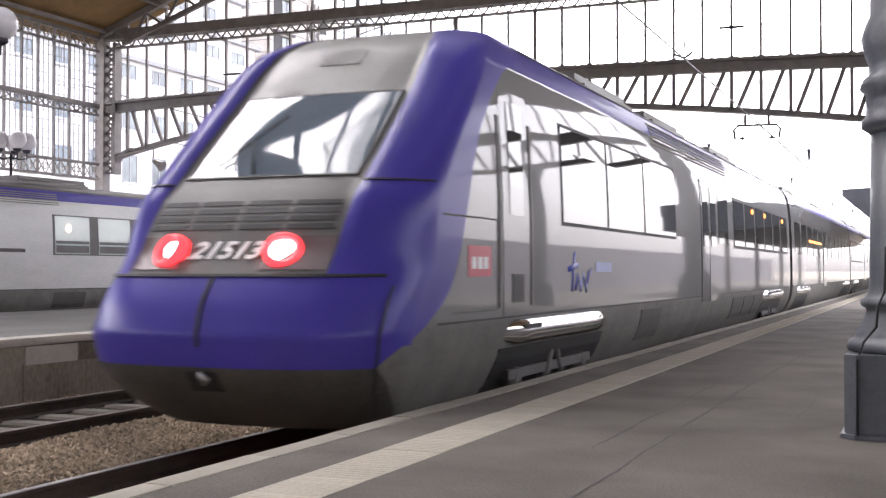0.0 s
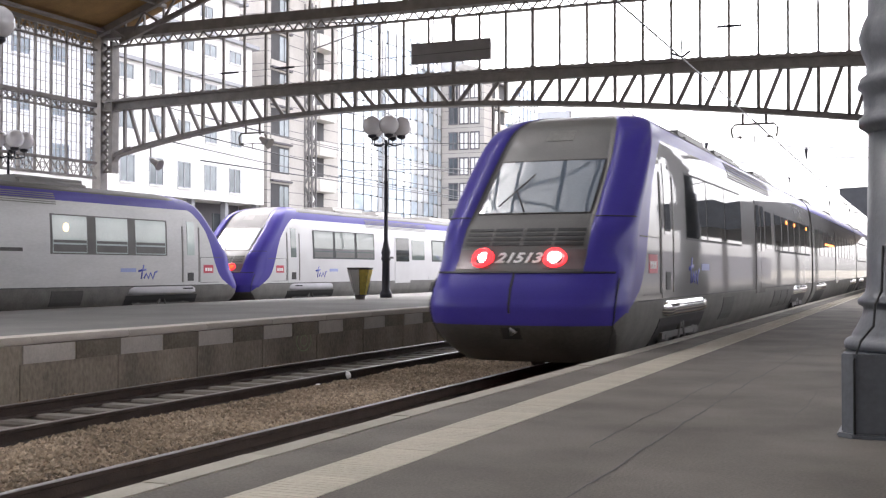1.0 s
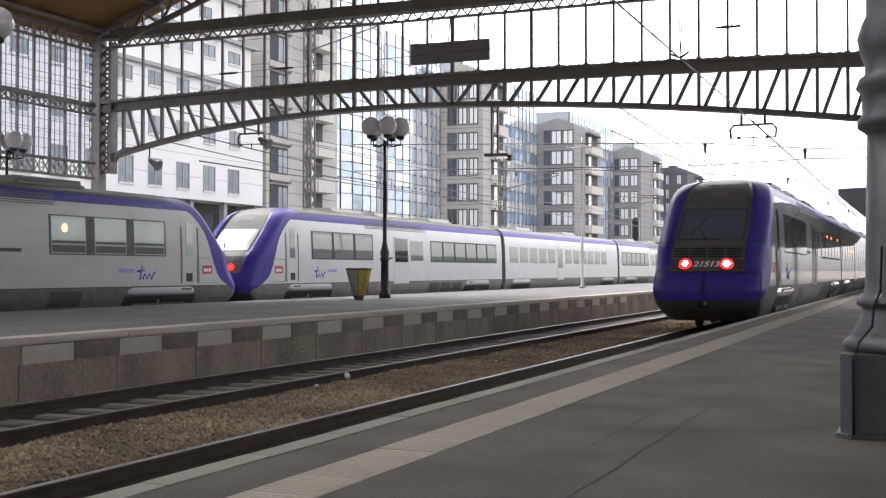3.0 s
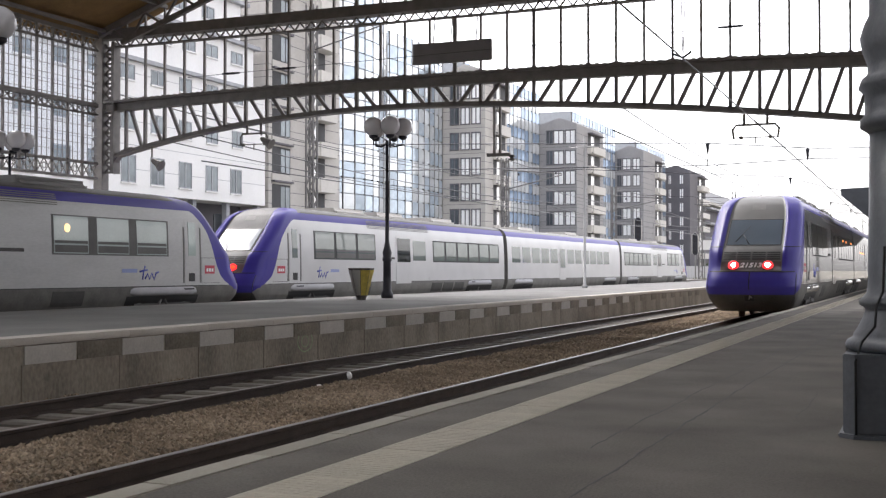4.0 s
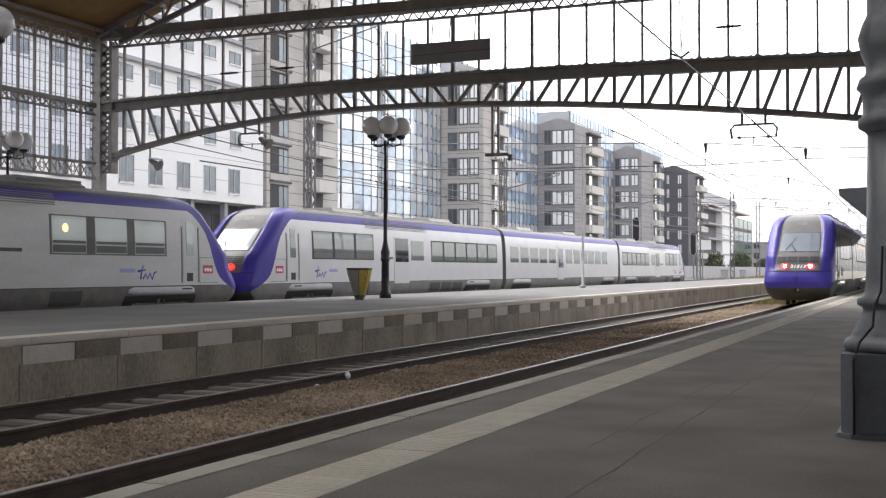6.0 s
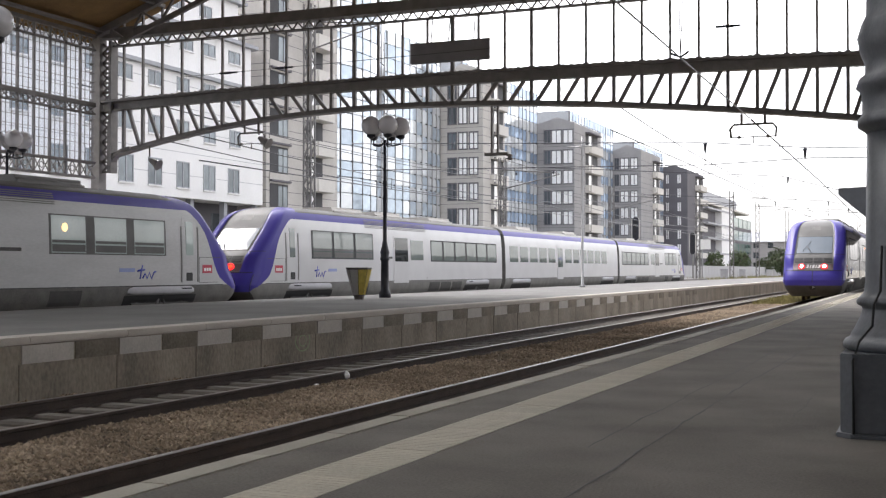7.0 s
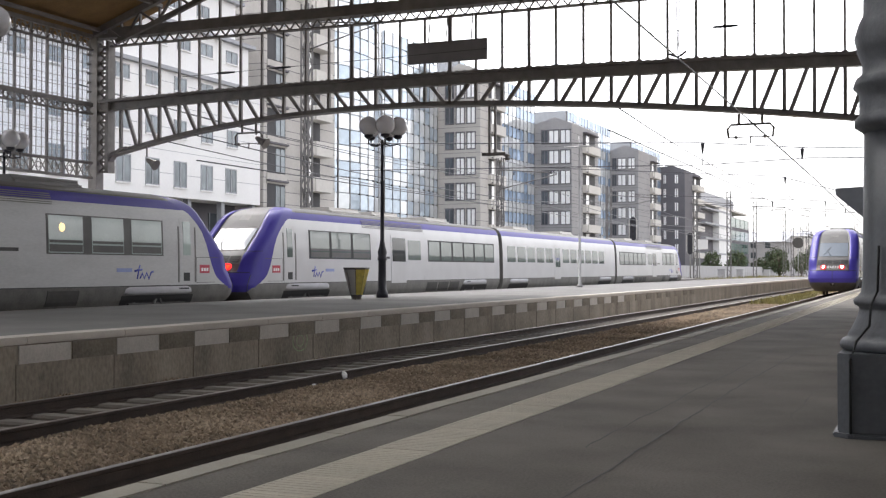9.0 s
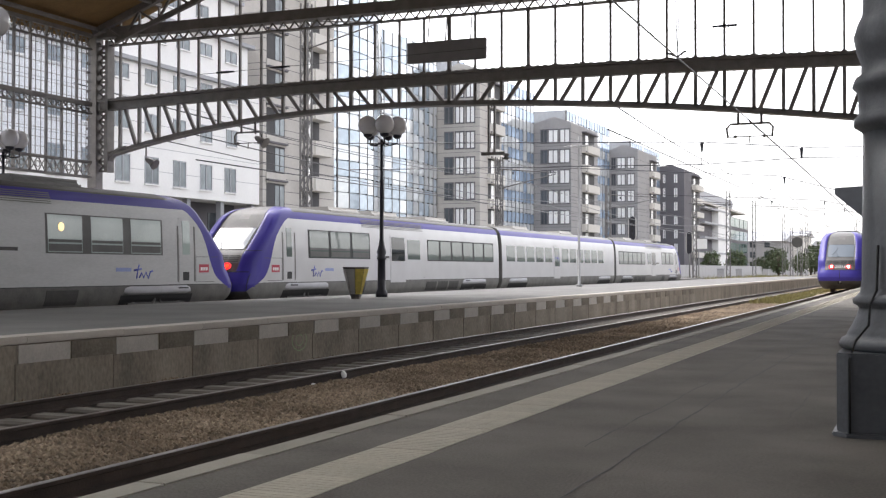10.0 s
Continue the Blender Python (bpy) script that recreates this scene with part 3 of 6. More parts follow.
def build_rest_of_hall():
    """Unseen plain walls and ceiling, added to close the shed behind and beside the viewer."""
    w = box_part("wall_back", (WALL_X - 1, -31, -0.8, 12.3, -30, 14), M_STONE)
    tagged(w, "unseen plain stone wall added behind the viewer", "wall", kind="structure")
    # added side walls: their reflection darkens the trains' flanks and windows
    w = box_part("wall_side", (12.0, -30, -0.8, 12.3, GABLE, 4.6), M_STONE2)
    tagged(w, "unseen plain stone wall added beside the hall for reflections", "wall", kind="structure")
    w = box_part("reflected_wall", (12.0, GABLE, -0.8, 12.3, 160, 3.1), M_STONE3)
    tagged(w, "unseen dark wall added along the outer platform for reflections", "wall", kind="structure")
    bm = bmesh.new()
    bm_box(bm, -0.2, -30, 8.2, 12.3, GABLE, 8.35)
    tagged(part("ceiling", bm, M_WOOD), "unseen boarded ceiling added over the side aisle", "ceiling", kind="structure")


build_rest_of_hall()


def build_aisle_screen():
    """The screen's continuation across the side aisle; it shows in the train's paint and windows."""
    scr = thing("aisle_screen", "dark iron end screen across the side aisle", "iron truss", kind="structure")
    for z0, z1, d in ((6.0, 6.35, 0.2), (5.0, 5.15, 0.18), (8.0, 8.2, 0.2)):
        box_part("chord", (-0.4, GABLE - d, z0, 12.0, GABLE + d, z1), M_IRON, scr)
    for i in range(12):
        x = 0.2 + i * 1.0
        bm = bmesh.new()
        xz_bar(bm, x, 5.1, x, 8.0, 0.08, 0.1)
        xz_bar(bm, x + 0.2, 5.15, x + 0.75, 6.0, 0.10, 0.1)
        part("post", bm, M_IRON, scr)
    for x in (3.9, 8.0, 11.6):
        bm = bmesh.new()
        bm_lathe(bm, [(0.4, 0), (0.4, 0.6), (0.25, 0.8), (0.22, 4.6), (0.35, 5.0)], 16, (x, GABLE, 0))
        part("column", bm, M_COLUMN, scr)


build_aisle_screen()


# ---- the near cast-iron column ----
def build_near_column():
    col = thing("cast_iron_column", "grey painted cast-iron column with moulded base and faceted plinth", "column")
    cx, cy = 0.0, 8.6

    def block(r, ch, z0, z1):
        ring = [(r, r - ch), (r - ch, r), (ch - r, r), (-r, r - ch), (-r, ch - r), (ch - r, -r), (r - ch, -r), (r, ch - r)]
        lo = [bm.verts.new((cx + x, cy + y, z0)) for x, y in ring]
        hi = [bm.verts.new((cx + x, cy + y, z1)) for x, y in ring]
        for i in range(8):
            bm.faces.new((lo[i], lo[(i + 1) % 8], hi[(i + 1) % 8], hi[i]))
        bm.faces.new(hi), bm.faces.new(lo[::-1])
    bm = bmesh.new()
    block(0.585, 0.10, 0.0, 0.03)
    block(0.556, 0.085, 0.03, 0.545)
    bmesh.ops.bevel(bm, geom=[e for e in bm.edges if e.calc_length() > 0.3], offset=0.008, segments=2, affect="EDGES")
    part("plinth", bm, M_COLUMN, col)
    bm = bmesh.new()
    bm_lathe(bm, [(0.54, 0.545), (0.565, 0.56), (0.57, 0.59), (0.555, 0.62), (0.52, 0.635), (0.515, 0.66), (0.49, 0.70), (0.455, 0.77), (0.44, 0.82), (0.445, 0.84), (0.475, 0.855), (0.48, 0.885), (0.455, 0.91), (0.43, 0.94), (0.42, 1.02), (0.405, 2.02)], 32, (cx, cy, 0))
    part("shaft", bm, M_COLUMN, col)
    bm = bmesh.new()
    bm_lathe(bm, [(0.405, 2.02), (0.42, 2.04), (0.465, 2.07), (0.465, 2.12), (0.435, 2.15), (0.435, 2.30), (0.475, 2.34), (0.455, 2.40), (0.415, 2.43), (0.415, 2.5), (0.445, 2.58), (0.465, 2.68), (0.435, 2.78), (0.405, 2.84), (0.385, 5.5)], 32, (cx, cy, 0))
    part("upper_shaft", bm, M_COLUMN, col, "ringed upper shaft")
    bm = bmesh.new()
    bm_tube(bm, [(cx - 0.30, cy - 0.31, 1.25), (cx - 0.31, cy - 0.33, 0.95), (cx - 0.35, cy - 0.35, 0.86), (cx - 0.36, cy - 0.37, 0.72), (cx - 0.44, cy - 0.40, 0.62), (cx - 0.47, cy - 0.57, 0.50), (cx - 0.47, cy - 0.565, 0.03)], 0.009, 8)
    part("cable", bm, M_BLACK, col, "dark cable running down the column base")


build_near_column()


def build_canopy():
    cn = thing("platform_canopy", "dark timber canopy of a platform shelter seen end on", "canopy")
    bm = bmesh.new()
    prof = [(-3.45, 4.32), (-3.45, 4.05), (-2.3, 3.05), (3.0, 3.05), (3.0, 4.4), (-2.5, 4.36)]
    a = [bm.verts.new((x, 50, z + 0.07)) for x, z in prof]
    b = [bm.verts.new((x, 95, z + 0.07)) for x, z in prof]
    for i in range(6):
        bm.faces.new((a[i], a[(i + 1) % 6], b[(i + 1) % 6], b[i]))
    bm.faces.new(a[::-1]), bm.faces.new(b)
    part("roof", bm, M_COLUMN, cn)
    for y in (51, 60, 70, 80, 94):
        box_part("post", (0.4, y, 0, 0.6, y + 0.2, 3.12), M_IRON, cn)


build_canopy()


# ---- the trains ----
SECTION = [(0.16, 1.1), (0.35, 1.25), (0.6, 1.38), (0.8, 1.43), (0.95, 1.45), (1.6, 1.45), (2.2, 1.44), (2.9, 1.41), (3.2, 1.385), (3.43, 1.35), (3.602, 1.3), (3.752, 1.22), (3.867, 1.1), (3.959, 0.9), (4.016, 0.6), (4.028, 0.3)]
NOSE = [(0.16, 0.75), (0.3, 0.45), (0.5, 0.18), (0.69, 0.05), (0.95, 0.0), (1.2, 0.08), (1.43, 0.26), (1.6, 0.42), (1.8, 0.55), (2.07, 0.76), (2.24, 0.98), (3.12, 2.0), (3.43, 2.32), (3.66, 2.6), (3.833, 2.95), (3.936, 3.4), (4.005, 3.9), (4.028, 4.2)]
BLUE_BACK = [(0.16, 1.3), (0.4, 0.9), (0.7, 0.5), (0.76, 0.55), (0.85, 0.7), (0.99, 1.1), (1.19, 1.51), (1.35, 1.7), (1.65, 1.9), (1.9, 2.02), (2.37, 2.22), (2.81, 2.48), (3.12, 2.81), (3.4, 3.2), (3.58, 3.65), (3.775, 4.0), (4.005, 4.4), (4.028, 4.6)]
LIFT = 0.118            # body reference over the rail head
BOGIE = 4.9


def table(rows, z):
    return float(np.interp(z, [r[0] for r in rows], [r[1] for r in rows]))


def half_width(z):
    return table(SECTION, z)


ROUND = [(0.16, 0.75), (0.5, 0.8), (0.9, 0.85), (1.2, 0.98), (1.44, 1.02), (1.84, 0.92), (2.2, 0.78), (2.63, 0.66), (3.1, 0.58), (3.499, 0.58), (3.775, 0.56), (4.028, 0.45)]
BOXY = 3.4              # how square the nose is in plan


def nose_point(z, q, out=0.0):
    """A point of the cab's skin: q runs from the middle (0) to the flank (1). The brow and screen lie a little behind the wings."""
    w, p = half_width(z), table(NOSE, z)
    c = table(ROUND, z)
    s = min(1.0, abs(q))
    y = p + c * (1 - (1 - s ** BOXY) ** (1 / 2.0))
    if z > 1.5 and s >= 0.645:
        y -= 0.10 * min(1.0, (z - 1.5) / 0.5) * min(1.0, (s - 0.645) / 0.05) * min(1.0, (4.028 - z) / 0.5)
    if z > 1.9 and s < 0.645:
        y += 0.06 * min(1.0, (z - 1.9) / 0.5) * min(1.0, (0.645 - s) / 0.015)
    return Vector((w * q * (1 + out * 0.3), y - out, z + out * 0.35))


def paint_edge(z):
    """Where on the skin the violet-blue ends: the flank position q at which the blue line lies, at most the full width."""
    r = (table(BLUE_BACK, z) - table(NOSE, z)) / table(ROUND, z)
    if r >= 0.93:
        return 0.999
    return min(0.999, max(0.7, (1 - (1 - max(0.0, r)) ** 2.0) ** (1 / BOXY)))


Z_ROWS = [0.16, 0.25, 0.35, 0.45, 0.55, 0.63, 0.7, 0.74, 0.78, 0.82, 0.86, 0.895, 0.93, 0.965, 1.0, 1.04, 1.08, 1.16, 1.25, 1.33, 1.41, 1.5, 1.6, 1.72, 1.84, 1.95, 2.06, 2.15, 2.24, 2.4, 2.55, 2.75, 2.9, 3.02, 3.12, 3.223, 3.315, 3.407, 3.499, 3.591, 3.66, 3.729, 3.798, 3.844, 3.89, 3.936, 3.97, 4.005, 4.028]
Q_COLS = [0, 0.1, 0.2, 0.3, 0.4, 0.5, 0.57, 0.63, 0.645, 0.70, 0.76, 0.83, 0.89, 0.93, 0.96, 0.98, 0.992, 1.0]


def skin_kind(z, q, y):
    """0 silver, 1 violet blue, 2 grey, 3 skirt"""
    if y is None:
        if z < 0.70:
            return 7
        if z > 1.9 and 0.63 < abs(q) < 0.66:
            return 6
        if z > 1.41 and abs(q) < 0.64:
            return 2 if z > 2.2 else 5
        return 1
    if z < 1.0:
        return 3
    if z > 3.80:
        return 2
    return 4 if z > 3.5 else 0


def build_cab_shell(bm, length):
    def columns(z):
        e = paint_edge(z)
        out = [q if q <= 0.645 else 0.645 + (q - 0.645) / 0.355 * (e - 0.645) for q in Q_COLS]
        out += [e + (1 - e) * k for k in (0.35, 0.65, 0.85, 1.0)]
        return [-q for q in out[::-1]] + out[1:]
    rows, flanks = [], {-1: [], 1: []}
    for z in Z_ROWS:
        w, yb = half_width(z), max(table(BLUE_BACK, z), table(NOSE, z) + table(ROUND, z)) + 0.02
        rows.append([bm.verts.new((-w, yb, z))] + [bm.verts.new(nose_point(z, q)) for q in columns(z)] + [bm.verts.new((w, yb, z))])
        for sgn in (-1, 1):
            flanks[sgn].append((bm.verts.new((sgn * w, yb, z)), bm.verts.new((sgn * w, length, z))))
    n = len(rows[0])
    for r in range(len(rows) - 1):
        z = (Z_ROWS[r] + Z_ROWS[r + 1]) / 2
        cols = columns(z)
        full = paint_edge(z) > 0.99
        for sgn in (-1, 1):
            lo, hi = flanks[sgn][r], flanks[sgn][r + 1]
            f = bm.faces.new((lo[0], lo[1], hi[1], hi[0]))
            f.smooth, f.material_index = True, skin_kind(z, 1, 1)
        for i in range(n - 1):
            f = bm.faces.new((rows[r][i], rows[r][i + 1], rows[r + 1][i + 1], rows[r + 1][i]))
            f.smooth = True
            k = i - 1
            if not full and (k < 4 or k >= len(cols) - 5):
                f.material_index = skin_kind(z, 1, 1)
            else:
                q = 1.0 if k < 0 or k >= len(cols) - 1 else (cols[k] + cols[k + 1]) / 2
                f.material_index = skin_kind(z, q, None)
    wt, zt = half_width(Z_ROWS[-1]), Z_ROWS[-1]
    bm.faces.new([bm.verts.new(p) for p in ((-wt, 4.2, zt), (wt, 4.2, zt), (wt, length, zt), (-wt, length, zt))]).material_index = 2
    cap = [(half_width(q), length, q) for q in Z_ROWS] + [(-half_width(q), length, q) for q in Z_ROWS[::-1]]
    bm.faces.new([bm.verts.new(p) for p in cap]).material_index = 3


def build_mid_shell(bm, y0, y1):
    for sgn in (-1, 1):
        rows = [[bm.verts.new((sgn * half_width(z), y, z)) for y in (y0, y1)] for z in Z_ROWS]
        for r in range(len(rows) - 1):
            f = bm.faces.new((rows[r][0], rows[r][1], rows[r + 1][1], rows[r + 1][0]))
            f.material_index, f.smooth = skin_kind((Z_ROWS[r] + Z_ROWS[r + 1]) / 2, 1, 1), True
    w, z = half_width(Z_ROWS[-1]), Z_ROWS[-1]
    bm.faces.new([bm.verts.new(p) for p in ((-w, y0, z), (w, y0, z), (w, y1, z), (-w, y1, z))]).material_index = 2
    for y in (y0, y1):
        cap = [(half_width(q), y, q) for q in Z_ROWS] + [(-half_width(q), y, q) for q in Z_ROWS[::-1]]
        bm.faces.new([bm.verts.new(p) for p in cap]).material_index = 3


def side_panel(bm, side, y0, y1, z0, z1, out, mat=0, steps=4, depth=0.03):
    """A panel that follows the flank's curve, standing proud by out, with closed edges."""
    ring = []
    for i in range(steps + 1):
        z = z0 + (z1 - z0) * i / steps
        x = side * (half_width(z) + out)
        ring.append((bm.verts.new((x, y0, z)), bm.verts.new((x, y1, z))))
    inner = []
    for i in range(steps + 1):
        z = z0 + (z1 - z0) * i / steps
        x = side * (half_width(z) + out - depth)
        inner.append((bm.verts.new((x, y0, z)), bm.verts.new((x, y1, z))))
    for i in range(steps):
        for f in ((ring[i][0], ring[i][1], ring[i + 1][1], ring[i + 1][0]), (ring[i][0], ring[i + 1][0], inner[i + 1][0], inner[i][0]), (ring[i][1], inner[i][1], inner[i + 1][1], ring[i + 1][1])):
            bm.faces.new(f).material_index = mat
    for i in (0, steps):
        bm.faces.new((ring[i][0], inner[i][0], inner[i][1], ring[i][1])).material_index = mat


def step_casing(bm, side, y0, y1):
    """A rounded casing along the flank with closed ends."""
    n, m = 10, 12
    rows = []
    for i in range(m + 1):
        y = y0 + (y1 - y0) * i / m
        e = min(1.0, min(y - y0, y1 - y) / 0.25)
        e = math.sqrt(max(0.0, 1 - (1 - e) ** 2))
        rows.append([bm.verts.new((side * (1.425 + 0.11 * e * math.sin(math.pi * k / n)), y, 0.85 + 0.13 * (0.6 + 0.4 * e) * -math.cos(math.pi * k / n))) for k in range(n + 1)])
    for a, b in zip(rows, rows[1:]):
        for k in range(n):
            bm.faces.new((a[k], a[k + 1], b[k + 1], b[k])).smooth = True


def nose_patch(bm, z0, z1, q0, q1, out, nz=6, nq=10, mat=0):
    grid = [[bm.verts.new(nose_point(z0 + (z1 - z0) * i / nz, q0 + (q1 - q0) * j / nq, out)) for j in range(nq + 1)] for i in range(nz + 1)]
    back = [[bm.verts.new(nose_point(z0 + (z1 - z0) * i / nz, q0 + (q1 - q0) * j / nq, out - 0.03)) for j in range(nq + 1)] for i in range(nz + 1)]
    for i in range(nz):
        for j in range(nq):
            f = bm.faces.new((grid[i][j], grid[i][j + 1], grid[i + 1][j + 1], grid[i + 1][j]))
            f.smooth, f.material_index = True, mat
    edge = [(i, 0) for i in range(nz)] + [(nz, j) for j in range(nq)] + [(i, nq) for i in range(nz, 0, -1)] + [(0, j) for j in range(nq, 0, -1)]
    for a, b in zip(edge, edge[1:] + edge[:1]):
        ring = (grid[a[0]][a[1]], grid[b[0]][b[1]], back[b[0]][b[1]], back[a[0]][a[1]])
        bm.faces.new([bm.verts.new(v.co) for v in ring]).material_index = mat
    for row in back:
        for v in row:
            if not v.link_faces:
                bm.verts.remove(v)


def build_cab_details(tr, flip, length, paint, glass, lit, skirt):
    """Everything on one end car; flip turns it round to face the other way."""
    def add(name, bm, mats, label="", parent=None):
        ob = part(name, bm, mats, parent or tr, label)
        if flip and parent is None:
            ob.matrix_basis = Matrix.Translation((0, flip, 0)) @ Matrix.Rotation(math.pi, 4, "Z")
        return ob

    bm = bmesh.new()
    build_cab_shell(bm, length)
    body = add("cab_car_body", bm, (paint, M_BLUE, M_GREYP if lit else M_FRONT, skirt, M_BLUE, M_FRONT, M_HATCH, M_NOSE_SKIRT))
    bm = bmesh.new()
    nose_patch(bm, 2.27, 3.09, -0.575, 0.575, 0.012)
    add("windscreen", bm, M_SCREEN, "raked dark windscreen")
    bm = bmesh.new()
    nose_patch(bm, 2.252, 2.27, -0.592, 0.592, 0.014, 1)
    nose_patch(bm, 3.09, 3.108, -0.592, 0.592, 0.014, 1)
    for s in (-1, 1):
        nose_patch(bm, 2.27, 3.09, s * 0.592, s * 0.575, 0.014, 6, 1)
    add("windscreen_seal", bm, M_BLACK)
    # grille louvres, lamps and fleet number on the grey panel
    bm = bmesh.new()
    for k in range(4):
        z = 1.79 + k * 0.068
        for q0, q1 in ((-0.60, -0.33), (-0.30, -0.02), (0.02, 0.30), (0.33, 0.60)):
            nose_patch(bm, z, z + 0.040, q0, q1, 0.006, 1, 4)
    add("grille", bm, M_BLACK, "four rows of black louvres")
    for s in (-1, 1):
        bm = bmesh.new()
        nose_patch(bm, 1.46, 1.73, s * 0.635, s * 0.27, 0.008, 3, 4)
        lamp = add("lamp_housing", bm, M_LENS, "clear lamp housing")
        bm = bmesh.new()
        face = Matrix.Translation(nose_point(1.60, s * 0.365, 0.012)) @ Vector((s * 0.38, -1.0, 0.55)).to_track_quat("Z", "Y").to_matrix().to_4x4()
        bm_lathe(bm, [(0.110, -0.05), (0.165, -0.05), (0.160, 0.03), (0.140, 0.064), (0.122, 0.068), (0.110, 0.058), (0.109, -0.03)], 28)
        bmesh.ops.transform(bm, matrix=face, verts=bm.verts[:])
        add("tail_lens", bm, M_TAIL, "red tail lamp lens")
        bm = bmesh.new()
        bm_lathe(bm, [(0.108, -0.02), (0.108, 0.0), (0.085, 0.012), (0.02, 0.018)], 24)
        bmesh.ops.transform(bm, matrix=face, verts=bm.verts[:])
        add("tail_lamp", bm, M_LAMP if lit else M_DIMTAIL, "glowing round tail lamp")
    # seams
    bm = bmesh.new()
    nose_patch(bm, 1.402, 1.424, -0.9, 0.9, 0.014, 1, 30)
    nose_patch(bm, 0.86, 1.40, -0.010, 0.010, 0.014, 10, 1)
    for s in (-1, 1):
        nose_patch(bm, 0.25, 1.33, s * 0.93, s * 0.937, 0.016, 20, 1)
        nose_patch(bm, 2.20, 2.213, s * 0.65, s * 0.985, 0.012, 1, 14)
    add("panel_seams", bm, M_BLACK)
    bm = bmesh.new()
    nose_patch(bm, 0.50, 0.66, -0.10, 0.10, 0.012, 2, 3)
    add("coupler_hatch", bm, M_BLACK)
    bm = bmesh.new()
    bm_tube(bm, [nose_point(0.56, 0.0, 0.02), nose_point(0.62, 0.02, 0.09), nose_point(0.56, 0.07, 0.11)], 0.022, 8)
    add("tow_hook", bm, M_STEEL, "small steel hook")
    # roof hatch on the brow
    bm = bmesh.new()
    nose_patch(bm, 3.44, 3.68, -0.16, 0.16, 0.006, 2, 3)
    add("brow_panel", bm, M_SKIRT)
    # wipers
    bm = bmesh.new()
    a, b = nose_point(2.27, -0.08, 0.05), nose_point(2.6, -0.25, 0.05)
    bm_tube(bm, [a, b], 0.012, 6)
    bm_tube(bm, [nose_point(2.36, -0.38, 0.04), b, nose_point(2.86, -0.12, 0.04)], 0.009, 6)
    add("wiper", bm, M_BLACK)
    for side in (-1, 1):
        # cab door with a slim window and grab rails
        bm = bmesh.new()
        side_panel(bm, side, 3.0, 3.8, 1.02, 3.22, 0.006)
        add("cab_door", bm, paint)
        bm = bmesh.new()
        side_panel(bm, side, 3.2, 3.62, 2.0, 3.12, 0.012)
        add("cab_door_window", bm, glass)
        for y in (2.92, 3.87):
            bm = bmesh.new()
            side_panel(bm, side, y - 0.035, y + 0.035, 1.10, 2.95, 0.012)
            add("grab_rail", bm, M_SKIRT)
        # saloon windows
        spaced = not lit and side < 0
        for y0, y1 in ((4.81, 6.36), (6.75, 8.24), (8.64, 10.11)) if spaced else ((5.0, 6.9), (7.0, 8.95), (9.05, 11.2)) if lit else ((5.07, 6.68), (6.88, 8.65), (8.86, 10.5)):
            bm = bmesh.new()
            side_panel(bm, side, y0, y1, 2.0, 3.07, 0.01)
            add("saloon_window", bm, glass)
        bm = bmesh.new()
        side_panel(bm, side, 4.72 if spaced else 4.95, 10.2 if spaced else 11.25 if lit else 10.6, 1.96, 3.11, 0.004, steps=5)
        add("window_surround", bm, M_FRONT if spaced else M_BLACK)
        for y0, y1 in ((13.45, 14.22), (14.26, 15.03)) if lit else ((12.75, 14.45),):
            bm = bmesh.new()
            side_panel(bm, side, y0, y1, 0.9, 3.1, 0.015)
            d = add("passenger_door", bm, paint)
            bm = bmesh.new()
            side_panel(bm, side, y0 + 0.12, y1 - 0.12, 1.9, 3.0, 0.022)
            add("door_window", bm, M_WINDOW)
        wins = [(15.3, 16.4) if lit else (14.68, 16.18)] + [(17.2 + i * 1.6, 17.2 + i * 1.6 + 1.38) for i in range(6)]
        for y0, y1 in wins:
            bm = bmesh.new()
            side_panel(bm, side, y0, y1, 1.98, 2.92, 0.01)
            add("saloon_window", bm, glass)
        bm = bmesh.new()
        side_panel(bm, side, 17.1, 26.7, 1.92, 2.98, 0.004, steps=5)
        add("window_surround", bm, M_BLACK)
        # roof louvres
        bm = bmesh.new()
        for k in range(6):
            side_panel(bm, side, 9.9, 16.6, 3.37 + k * 0.06, 3.398 + k * 0.06, 0.012, steps=1)
        add("roof_grille", bm, M_SKIRT)
        bm = bmesh.new()
        side_panel(bm, side, 4.3, length - 0.1, 3.79, 3.83, 0.01, steps=1)
        add("gutter", bm, M_HATCH)
        # service hatch and door panel lines on the flank
        bm = bmesh.new()
        for y0, y1, z0, z1 in ((1.75, 2.85, 1.075, 1.09), (2.835, 2.85, 1.09, 1.93), (1.55, 2.85, 1.93, 1.945), (11.3, 12.6, 2.02, 2.12), (12.9, 12.92, 1.05, 3.3), (16.65, 16.67, 1.05, 3.3)):
            side_panel(bm, side, y0, y1, z0, z1, 0.004, steps=1)
        tagged(add("flank_seams", bm, M_HATCH), kind="stuff")
        bm = bmesh.new()
        side_panel(bm, side, 3.25, 3.6, 1.14, 1.42, 0.012, steps=1)
        add("door_lock", bm, M_BLACK)
        # decals
        bm = bmesh.new()
        side_panel(bm, side, 2.08, 2.66, 1.40, 1.68, 0.006, steps=1)
        add("red_emblem", bm, M_RED)
        bm = bmesh.new()
        for k in range(3):
            side_panel(bm, side, 2.16 + k * 0.15, 2.27 + k * 0.15, 1.47, 1.58, 0.008, steps=1)
        add("emblem_mark", bm, M_LETTER)
        bm = bmesh.new()

